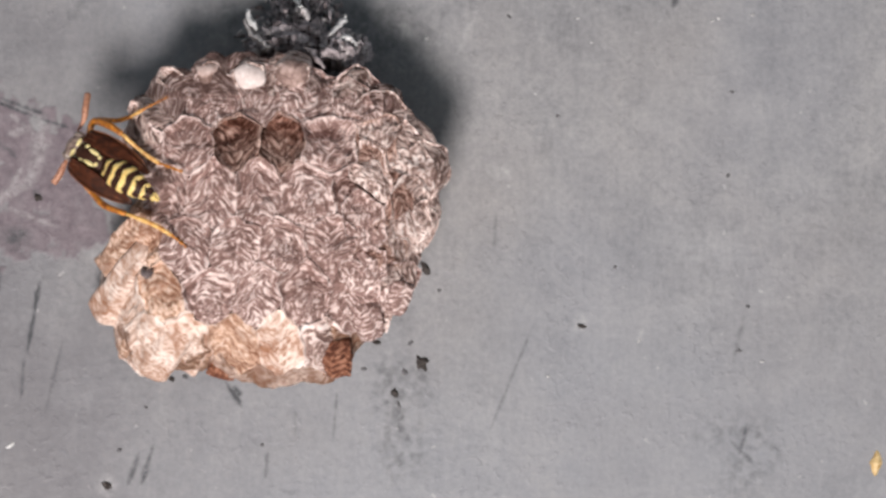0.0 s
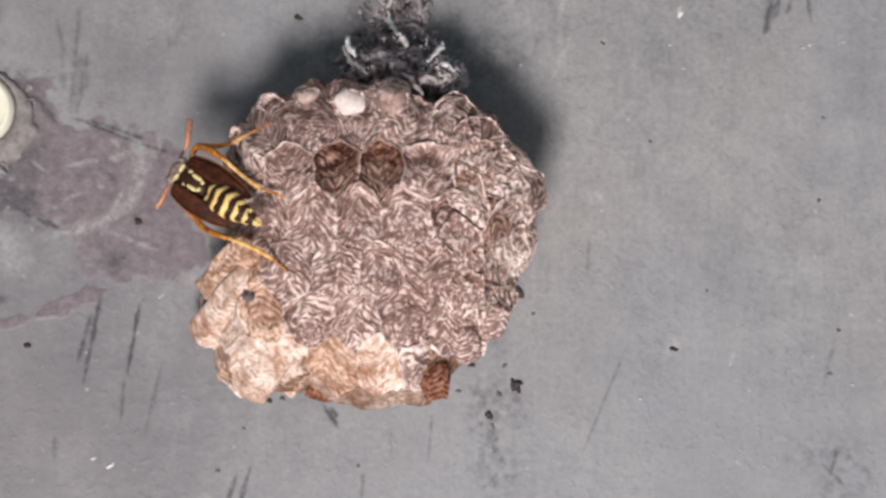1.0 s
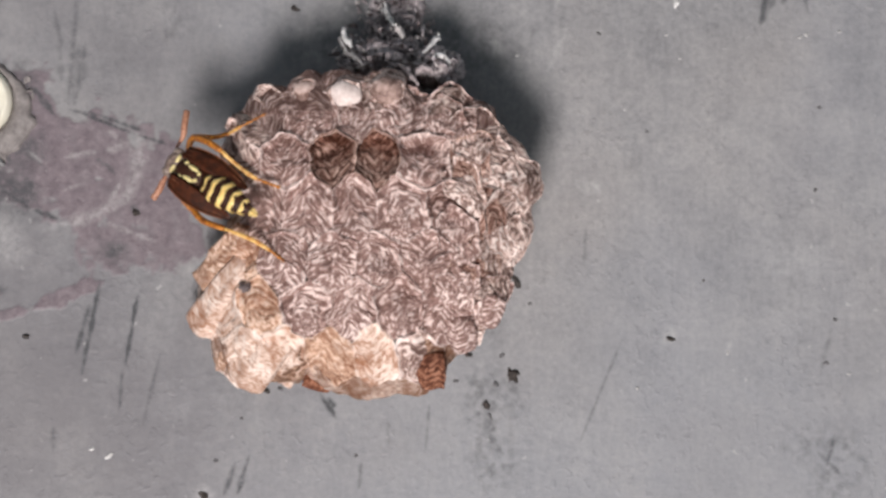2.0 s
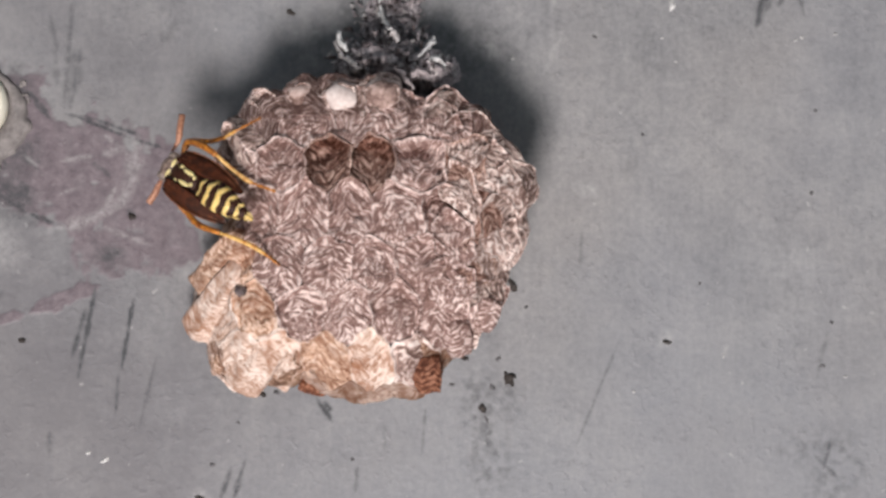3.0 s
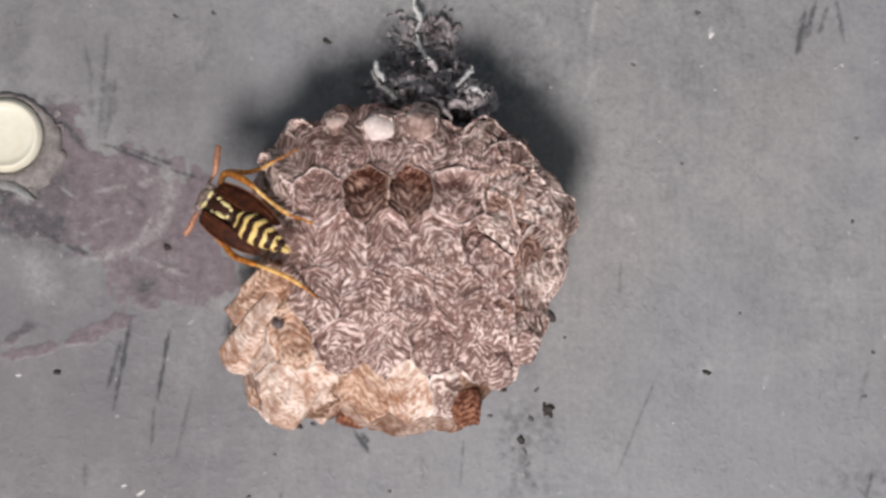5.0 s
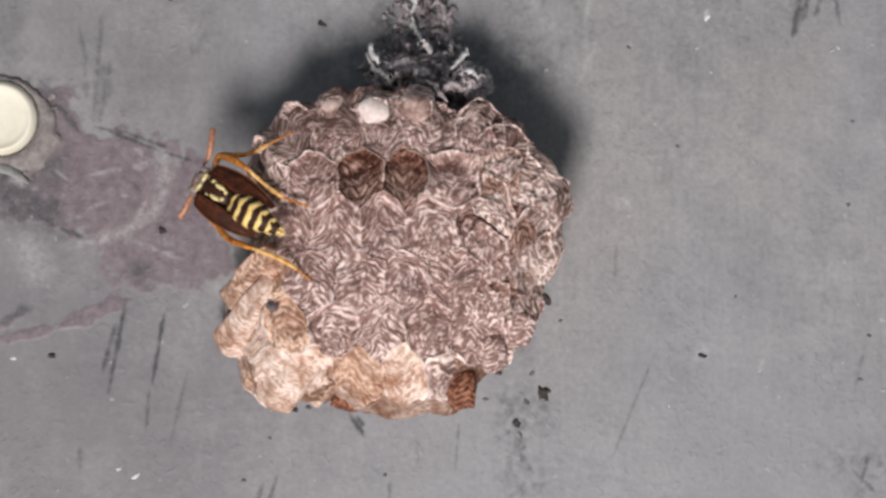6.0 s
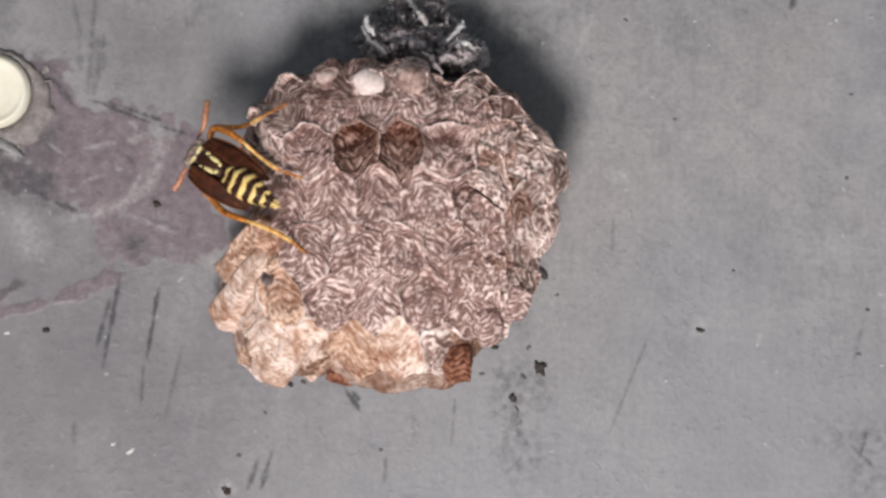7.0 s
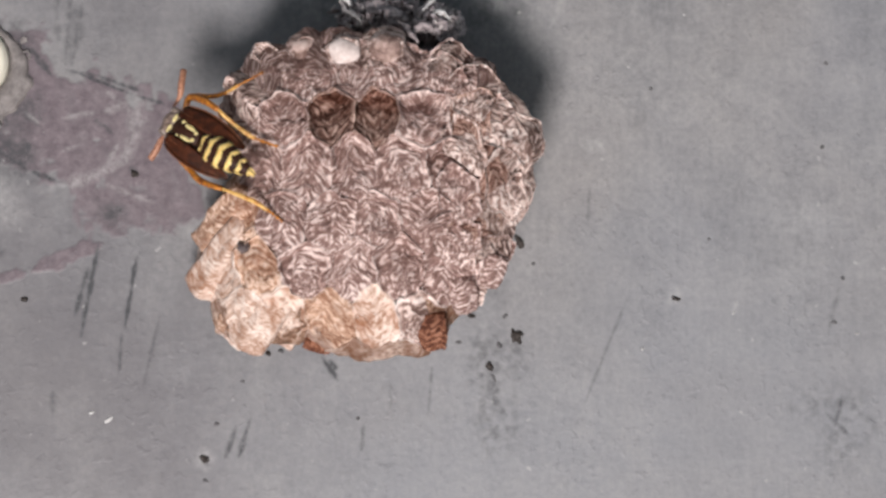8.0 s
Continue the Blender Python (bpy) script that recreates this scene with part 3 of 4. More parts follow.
def build_cell(x, z, depth, dome, rim, material, style, label="", size=(1.0, 1.0), shear=0.0, proud=0.0):
    """One cell of the comb, meeting its neighbours along a raised rim. Its floor runs in under the arch of its upper rim, depth mm at most, and bulges by dome.
    style: the way its bands of paper run (0: down to the middle, 1: up to the middle, 2: round, 3: lengthwise). size, shear: how it is stretched and leans; proud: how far it stands out."""
    radius, sides, steps = CELL / math.sqrt(3), 54, 24
    hollow = depth > 2.7
    heart = (rng.uniform(-0.2, 0.2), rng.uniform(-0.2, 0.2))
    shift, lean = rng.uniform(0, 90), rng.uniform(-0.18, 0.18)
    rings, runs = [], []
    for n in range(steps + 3):
        t = max(0, n - 2) / (steps + 0.5)          # 0 at the rim, 1 in the middle
        ring, run = [], []
        for k in range(sides):
            a = 2 * math.pi * k / sides
            r = radius * hexagon(a) * (1 - t)
            pz = z + (math.sin(a) * r + heart[1] * radius * t * t) * FLATTEN * size[1]
            px = x + (math.cos(a) * r + heart[0] * radius * t * t) * size[0] - shear * (pz - z)
            warp = noise.noise_vector(Vector((px, 3.0, pz)) / 7.0) * 1.1 + noise.noise_vector(Vector((px, 8.0, pz)) / 2.4) * 0.5
            u, v = px - x, pz - z
            px, pz = px + warp.x, pz + warp.z
            edge = max(0.0, min(1.0, (t - 0.015) / (0.045 if hollow else 0.22)))
            slope = max(0.0, min(1.0, (v / (radius * size[1]) + 0.85) / (1.45 if hollow else 1.5)))
            sink = edge * edge * (3 - 2 * edge) * slope ** 1.2
            ridge = rim * math.exp(-(t / 0.045) ** 2) * (0.8 + 0.8 * noise.noise(Vector((px, 0, pz)) / 1.6))
            y = front(px, pz) - proud - ridge + sink * depth - dome * math.sin(math.pi * 0.5 * min(1, t * 1.3)) ** 1.5
            p = place(px, y, pz + (0.30 * sink * depth if hollow else 0.0))
            p += crumple(p, 0.55 if hollow else 0.8)
            if n < 2:
                p += Vector((0, (depth + proud + 1.6, 0.7)[n] * MM, 0))
            ring.append(p)
            u -= heart[0] * 3
            if style == 3:
                run.append((u + 0.35 * math.sin(v * 0.9) + lean * v + shift, v * 1.7 + shift))
            elif style == 2:
                run.append((math.hypot(u, v + 1.5) + shift, math.atan2(v + 1.5, abs(u)) * 3.0))
            else:
                run.append((v + (-0.8 if style == 0 else 0.8) * abs(u) + lean * u + shift, u * 1.25 + shift))
        rings.append(ring)
        runs.append(run)
    bm = bmesh.new()
    bm.verts.layers.float.new("lip")
    bm.verts.layers.float.new("along")
    made = skin(bm, rings)
    lip, along, band = bm.verts.layers.float["lip"], bm.verts.layers.float["along"], bm.verts.layers.float["band"]
    for n, row in enumerate(made):
        for k, (v, (across, on)) in enumerate(zip(row, runs[n])):
            upper = max(0.0, min(1.0, math.sin(2 * math.pi * k / sides) * 1.4 + 0.9)) if hollow else 1.0      # open cells have no lower rim
            v[lip] = ((1.0, 1.0, 1.0, 0.85, 0.4)[n] if n < 5 else 0.0) * upper * (1.1 if rim > 0.5 else 0.45)
            v[band], v[along] = across, on
    return part("cell", bm, material, comb, label)


def build_outer_wall(first, last, material, swell, label="", skew=0.0):
    """A stretch of the comb's outside, between two angles in degrees: from the edge of the face out to the outline and back to the stalk's side."""
    columns, down = max(10, int((last - first) * 1.1)), 26
    bm = bmesh.new()
    layer, run = bm.verts.layers.float.new("band"), bm.verts.layers.float.new("along")
    shift = rng.uniform(0, 90)
    grid = []
    for i in range(columns + 1):
        u = i / columns
        angle = radians(first + (last - first) * u)
        reach = around(OUTLINE, angle)
        inner = reach - margin(angle)
        scallop = math.sin(math.pi * u) ** 0.6
        column = []
        for j in range(down + 1):
            v = j / down
            if v < 0.62:
                s = v / 0.62
                r = reach - 5.5 + 5.5 * s
                y = front(MIDDLE.x + math.cos(angle) * r, MIDDLE.z + math.sin(angle) * r) + 0.5 * (1 - s)
                lift = scallop * swell * (0.35 + 0.65 * s)
            else:
                s = (v - 0.62) / 0.38
                r = reach - (reach * 0.16) * s ** 1.8
                y = around(RIM_DEPTH, angle) * (1 - s ** 0.8) - 2.6 * s ** 0.8
                lift = scallop * swell * (1 - s)
            way = Vector((math.cos(angle), 0, math.sin(angle)))
            p = place(*MIDDLE) + (way * (r + lift * 0.9 - 0.2) + Vector((0, y - lift * 0.22, 0))) * MM
            p += crumple(p, 0.5 if material is PAPER_CREAM else 0.8)
            vert = bm.verts.new(p)
            vert[layer] = shift + v * 11 + skew * u * 6 + abs(u - 0.5) * 2.5
            vert[run] = u * (last - first) * 0.33
            column.append(vert)
        grid.append(column)
    for a, b in zip(grid, grid[1:]):
        for j in range(down):
            bm.faces.new((a[j], a[j + 1], b[j + 1], b[j]))
    bmesh.ops.solidify(bm, geom=bm.faces[:], thickness=0.22 * MM)
    return part("outer_wall", bm, material, comb, label)


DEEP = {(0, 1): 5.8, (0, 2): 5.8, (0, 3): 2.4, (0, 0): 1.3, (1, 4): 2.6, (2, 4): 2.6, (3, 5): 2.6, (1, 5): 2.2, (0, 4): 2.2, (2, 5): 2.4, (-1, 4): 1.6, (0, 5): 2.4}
SHADED_CELLS = ((0, 1), (0, 2), (2, 4), (3, 5))          # open cells and crevices: brown paper, darkened to put their shade into the colour
TANNED = ((3, 0), (4, 1), (2, -1))      # cells of brown-stained cream paper
rng = random.Random(4)
for row in range(-2, 7):
    for col in range(-4, 9):
        x = -14.3 + CELL * (col - (0.5 if row % 2 else 0.0))
        z = 13.3 - ROW * row
        angle = math.atan2(z - MIDDLE.z, x - MIDDLE.x)
        if math.hypot(x - MIDDLE.x, z - MIDDLE.z) > around(OUTLINE, angle) - (2.0 if row < 0 or row == 0 and x > 0 else 1.2):
            continue
        flank = x > 6.0 and 0 <= row < 4      # longer cells stand on these
        cream = row > 3 or (x < -15.0 and z < 3.0)
        deep = 0.6 if flank else DEEP.get((row, col), rng.choice((0.4, 0.7, 1.0, 1.3)) * (0.6 if cream else 1.0))
        bulge = 0.5 if (row, col) in ((0, 0), (0, 3)) else 0.1 if deep > 1.6 else rng.uniform(0.1, 0.5)
        # the base under the flank takes the shaded paper too, darkening its gaps
        stuff = PAPER_SHADED if flank else PAPER_PALE if (row, col) == (4, 3) else PAPER_TAN if (row, col) in TANNED else PAPER_CREAM if cream else PAPER_SHADED if (row, col) in SHADED_CELLS else PAPER_PALE if x > 6.5 else PAPER
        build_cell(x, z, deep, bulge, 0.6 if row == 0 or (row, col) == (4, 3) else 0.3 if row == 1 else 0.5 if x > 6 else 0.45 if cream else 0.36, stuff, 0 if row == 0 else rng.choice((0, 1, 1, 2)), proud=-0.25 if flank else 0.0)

# the long leaning cells of the flank
for x, z, size, shear, deep, proud, stuff in (
    (8.1, 16.3, (1.0, 0.95), 0.18, 2.0, 0.18, PAPER_PALE),
    (11.6, 12.5, (0.85, 1.0), 0.22, 1.8, 0.14, PAPER_PALE),
    (13.9, 10.8, (0.66, 0.9), 0.12, 1.6, 0, PAPER_PALE),
    (7.0, 10.3, (0.9, 0.92), 0.15, 0.8, 0.05, PAPER_PALE),
    (11.5, 5.9, (0.95, 1.0), 0.05, 1.6, 0.18, PAPER_PALE),
    (13.0, 4.2, (0.6, 0.85), -0.25, 1.5, 0, PAPER_PALE),
    (5.7, 4.5, (0.9, 0.9), 0.15, 1.4, 0.09, PAPER),
    (6.1, -0.5, (0.95, 0.95), 0.05, 1.0, 0.14, PAPER),
    (9.1, 1.9, (0.55, 0.95), 0.3, 2.6, -0.14, PAPER_SHADED),
    (10.0, -3.4, (0.85, 0.85), -0.25, 1.4, 0.09, PAPER),
    (4.6, 18.6, (0.9, 0.75), 0.2, 1.2, 0.09, PAPER)):
    build_cell(x, z, deep, 0.6, 0.3, stuff, 3, size=size, shear=shear, proud=proud)

# the outside, wall by wall
WALLS_ROUND = ((-14, 8, PAPER_PALE, 0.5), (8, 24, PAPER_PALE, 0.5), (24, 42, PAPER_PALE, 0.3), (42, 54, PAPER, 0.3), (54, 66, PAPER_PALE, 0.4), (66, 79, PAPER, 0.5), (79, 93, PAPER_PALE, 1.2), (93, 107, PAPER, 1.2),
               (107, 120, PAPER, 1.2), (120, 136, PAPER, 1.3), (136, 151, PAPER_PALE, 1.0), (151, 172, PAPER, 0.5), (172, 198, PAPER_TAN, 0.3), (198, 213, PAPER_TAN, 0.3), (213, 232, PAPER_CREAM, 0.5), (232, 246, PAPER_TAN, 0.6),
               (246, 262, PAPER_CREAM, 0.4), (262, 279, PAPER_CREAM, 0.4), (279, 294, PAPER_CREAM, 0.3), (294, 305, PAPER_TAN, 0.3), (305, 320, PAPER, 0.6), (320, 346, PAPER_PALE, 0.5))
for first, last, stuff, swell in WALLS_ROUND:
    build_outer_wall(first - 0.6, last + 0.6, stuff, swell, skew=rng.uniform(-0.8, 0.8))


def build_leaning_cell(inner, outer, radius, material, sink=0.8, tip=0.85, label="", flared=False):
    """A cell that leans far out: a six-sided tube from inner to outer (mm), its mouth closed a little way in."""
    a, b = place(*inner), place(*outer)
    along = (b - a).normalized()
    side = along.cross(Vector((0, -1, 0))).normalized()
    face = side.cross(along)
    if face.y > 0:
        face = -face
    length = (b - a).length
    rings, band = [], []
    sides, shift = 42, rng.uniform(0, 90)
    steps = [(k / 16, 0.82 + 0.28 * math.sin(math.pi * (0.12 + 0.62 * k / 16)) - (1.05 - tip) * (k / 16) ** 4) for k in range(17)]
    steps += [(1.015, tip * 0.93), (1.0, tip * 0.84), (1 - sink * MM / length, tip * 0.74), (1 - sink * 1.1 * MM / length, tip * 0.4), (1 - sink * 1.1 * MM / length, tip * 0.08)]
    if flared:
        steps = [(k / 16, 0.80 + 0.24 * (k / 16) ** 0.7) for k in range(17)] + steps[17:]
    for t, share in steps:
        ring = []
        for k in range(sides):
            w = 2 * math.pi * k / sides
            r = radius * MM * share * (0.92 * hexagon(w) + 0.07)
            p = a + along * length * t + side * math.cos(w) * r + face * math.sin(w) * r * 0.8
            ring.append(p + crumple(p, 0.4))
        rings.append(ring)
        band.append(shift + t * length / MM)
    bm = bmesh.new()
    bm.verts.layers.float.new("along")
    made = skin(bm, rings, band=band)
    bands, run = bm.verts.layers.float["band"], bm.verts.layers.float["along"]
    for row in made:
        for k, v in enumerate(row):
            w = 2 * math.pi * k / sides
            v[run] = abs(w - math.pi) * radius + shift
            v[bands] = v[bands] + 0.5 * radius * abs((w * 3 / math.pi) % 2 - 1)
    return part("leaning_cell", bm, material, comb, label)


for inner, outer, radius, stuff, tip in (
    ((-18.7, -15.8, 4.6), (-23.3, -8.0, -0.9), 2.7, PAPER_TAN, 0.9),
    ((-18.5, -15.5, 0.9), (-24.1, -4.5, -5.9), 3.0, PAPER_CREAM, 1.0),
    ((-14.7, -15.0, -7.1), (-18.9, -7.0, -12.1), 3.0, PAPER_CREAM, 0.9),
    ((-18.6, -12.0, -7.8), (-22.1, -5.0, -10.8), 1.5, PAPER_TAN, 0.9),
    ((-12.0, -8.5, -12.7), (-9.0, -8.0, -13.9), 0.9, PAPER_BROWN, 0.8),
    ((3.4, -14.5, -9.2), (3.4, -13.0, -13.3), 1.7, PAPER_BROWN, 1.0),
    ((6.6, -16.0, -5.1), (7.1, -13.0, -8.8), 1.8, PAPER, 0.85),
    ((9.4, -14.5, -5.7), (8.7, -13.0, -8.3), 0.5, PAPER_PALE, 0.9),
    ((10.8, -15.5, -2.4), (9.6, -14.0, -5.7), 1.8, PAPER, 0.8),
    ((-19.2, -12.0, 17.6), (-20.5, -15.0, 17.6), 1.4, PAPER_PALE, 0.85),
    ((-16.3, -11.0, 20.5), (-16.1, -16.5, 21.2), 1.9, PAPER_PALE, 0.85)):
    build_leaning_cell(inner, outer, radius, stuff, tip=1.08 if stuff in (PAPER_CREAM, PAPER_TAN) else tip, flared=stuff in (PAPER_CREAM, PAPER_TAN))


def build_stalk():
    """The stalk that holds the comb to the wall, and the dark crust of resin and shreds round its foot."""
    bm = bmesh.new()
    line = smooth_line([place(-2.0, 0.3, 27.5), place(-2.5, -4, 25), place(-3, -8, 21), place(-4, -10, 14)], 8)
    tube(bm, line, [(2.3 - 0.01 * k) * MM for k in range(len(line))], 34)
    for v in bm.verts:
        v.co += rough(v.co, 1.5 * MM, 1.4 * MM) + rough(v.co, 0.6 * MM, 0.6 * MM)
    part("stalk", bm, RESIN, comb, "dark crusted stalk")
    for middle, size in (((-1.4, 0.3, 30.5), (3.8, 0.75, 6.0)), ((3.8, -6.5, 25.0), (2.6, 6.6, 2.1)), ((-2.5, -5.0, 25.8), (4.6, 6.0, 2.6))):
        bm = bmesh.new()
        blob(bm, place(*middle), [a * MM for a in size], 44, 60, 0, MM)
        for v in bm.verts:
            out = max(0.0, -(v.co.y - ORIGIN.y) / MM)
            v.co += (rough(v.co, 1.6 * MM, 1.3 * MM) + rough(v.co, 0.7 * MM, 0.9 * MM)) * min(1, 0.3 + out)
        part("crust", bm, CRUST, comb, "mottled dark crust of resin and paper crumbs")
    bm = bmesh.new()
    blob(bm, place(-4, -8.0, 6), (13 * MM, 3 * MM, 13 * MM), 16, 26, 1.2 * MM, 3 * MM)
    part("backing", bm, PAPER_BROWN, comb, "brown backing paper")
    crumb = random.Random(9)
    heaps = [(stuff, bmesh.new()) for stuff in (CRUST, RESIN, FLAKE_DULL, FLAKE)]

    def scatter(at, size, choice):
        turn = Euler((crumb.uniform(0, 6), crumb.uniform(0, 6), crumb.uniform(0, 6))).to_matrix()
        blob(heaps[crumb.choice(choice)][1], at, (size * 1.8 * MM, size * 0.4 * MM, size * 0.8 * MM), 6, 8, size * MM, 0.5 * MM, turn)

    for k in range(240):
        side = crumb.uniform(-1, 1)
        high = crumb.uniform(0, 1)
        at = Vector((-1.5 + side * (8.0 - 4.5 * high) + crumb.gauss(0, 0.6), 0, 24.5 + 11.5 * high + crumb.gauss(0, 0.5)))
        at.y = -(2.2 + 10.5 * (1 - high) ** 2.2 * (1 - 0.45 * abs(side)) + 0.2 + crumb.uniform(0, 1.6 - 1.2 * high)) * (0.22 if high > 0.45 else 1.0)
        scatter(place(*at), crumb.uniform(0.14, 0.4) * (1.3 if crumb.random() < 0.2 else 1), (0, 0, 1, 2, 2, 3))
    # crumbs that cover the thick lumps of the crust
    for middle, axes, count in (((3.8, -6.5, 25.0), (2.7, 6.9, 2.3), 150), ((-3.0, -5.0, 25.9), (4.8, 6.4, 2.7), 140), ((-1.0, 0.0, 30.0), (3.6, 1.0, 5.0), 70)):
        for k in range(count):
            way = Vector((crumb.gauss(0, 1), -abs(crumb.gauss(0, 1)), crumb.gauss(0, 0.8))).normalized()
            at = Vector(middle) + Vector(way[n] * axes[n] * crumb.uniform(0.95, 1.1) for n in range(3))
            scatter(place(*at), crumb.uniform(0.12, 0.36), (0, 0, 1, 2, 3, 3))
    for stuff, heap in heaps:
        tagged(part("crumb_litter", heap, stuff, comb), "loose crumbs and flakes stuck in the crust", kind="stuff")


build_stalk()
for inner, outer, radius, cap in (
    ((-7.2, -11, 22.4), (-6.9, -17.9, 21.1), 2.45, SILK), ((-2.2, -11, 23.1), (-2.0, -18.2, 21.5), 2.45, PAPER_PALE), ((-11.5, -10, 22.9), (-11.4, -16.9, 21.5), 2.1, PAPER_PALE)):
    build_leaning_cell(inner, outer, radius, PAPER_PALE, 0.3, 0.92, "stubby pale cell at the upper edge")
    bm = bmesh.new()
    blob(bm, place(outer[0], outer[1] - 0.15, outer[2]), (radius * 0.76 * MM, 0.6 * MM, radius * 0.72 * MM), 22, 6)
    for v in bm.verts:
        v.co += rough(v.co, 1.4 * MM, 0.35 * MM) + rough(v.co, 0.5 * MM, 0.1 * MM)
    part("silk_cap", bm, cap, comb, "pale cap closing a cell")


def build_shred(points, width, material, label="pale curled shred of paper stuck in the dark crust"):
    """A crinkled strip of paper along a line of points (mm)."""
    line = smooth_line([place(*p) for p in points], 6)
    bm = bmesh.new()
    rings = []
    for i, p in enumerate(line):
        along = (line[min(i + 1, len(line) - 1)] - line[max(i - 1, 0)]).normalized()
        side = along.cross(Vector((0.25 * math.sin(i * 1.3), -1, 0.2 * math.cos(i)))).normalized()
        face = along.cross(side)
        half = width * MM * (0.3 + 0.7 * math.sin(math.pi * (i + 0.5) / len(line))) * (0.55 + 1.3 * abs(noise.noise(p / (0.5 * MM))))
        p = p + rough(p, 0.7 * MM, 0.35 * MM)
        rings.append([p + side * half * 0.6, p + side * half * 0.2 + face * 0.14 * MM, p - side * half * 0.5, p - face * 0.12 * MM])
    skin(bm, rings)
    part("shred", bm, material, comb, label)


build_shred([(-3.2, -1.6, 39.6), (-2.9, -1.8, 37.5), (-2.1, -2.1, 35.4), (-2.6, -2.3, 33.9)], 0.75, WHITE_FLECK)
build_shred([(-2.6, -2.3, 33.7), (-2.3, -2.5, 32.6), (-1.7, -2.6, 31.3), (-1.2, -12.7, 29.7)], 0.95, WHITE_FLECK)
build_shred([(-1.2, -12, 29.9), (-0.5, -13, 28.9), (-0.3, -13.4, 28.2)], 1.0, FLAKE)
build_shred([(-7.4, -10.2, 29.9), (-7, -11.2, 28.5), (-6.4, -12, 27.2)], 1.1, WHITE_FLECK)
build_shred([(-8, -9.5, 28.8), (-7.2, -11.2, 26.9), (-5.7, -12.7, 25.7), (-5, -13.7, 24.8)], 0.8, FLAKE)
build_shred([(4.2, -10.2, 29), (3.5, -11.2, 27.8), (2.2, -12, 26.5)], 0.95, WHITE_FLECK)
build_shred([(3, -13, 25.9), (4.3, -13, 26.2), (5.5, -12.7, 25.5)], 0.7, WHITE_FLECK)
build_shred([(3.5, -13.7, 24.8), (4.8, -13.7, 25), (5.1, -13.7, 23.8)], 0.6, FLAKE_DULL)
build_shred([(1, -13.7, 23.4), (2.1, -14.4, 24.7), (3.4, -14.4, 23.8)], 1.1, FLAKE_DULL)
build_shred([(-0.7, -14.4, 25), (0.3, -14.4, 24.1), (1.7, -15.4, 22.5)], 0.9, FLAKE_DULL)
build_shred([(-4.5, -2.1, 31.5), (-3.6, -2.4, 30.6), (-2.9, -12, 29.2)], 1.1, FLAKE_DULL)
build_shred([(0, -1.9, 31.8), (1.1, -1.9, 31.9), (0.5, -2.1, 30.8)], 1.0, FLAKE_DULL)
build_shred([(-0.5, -1.3, 34.9), (0.9, -1.3, 35.5), (1.5, -1.3, 34.2)], 1.0, FLAKE_DULL)


# a dark lump on the paper in place of a hole and its shade
bm = bmesh.new()
blob(bm, place(-18.6, -16.7, -1.5), (0.7 * MM, 0.8 * MM, 0.6 * MM), 12, 16, 0.4 * MM, 0.6 * MM)
part("pit_shade", bm, RESIN, comb, "dark lump standing for the shade in a gnawed hole of the cream paper")


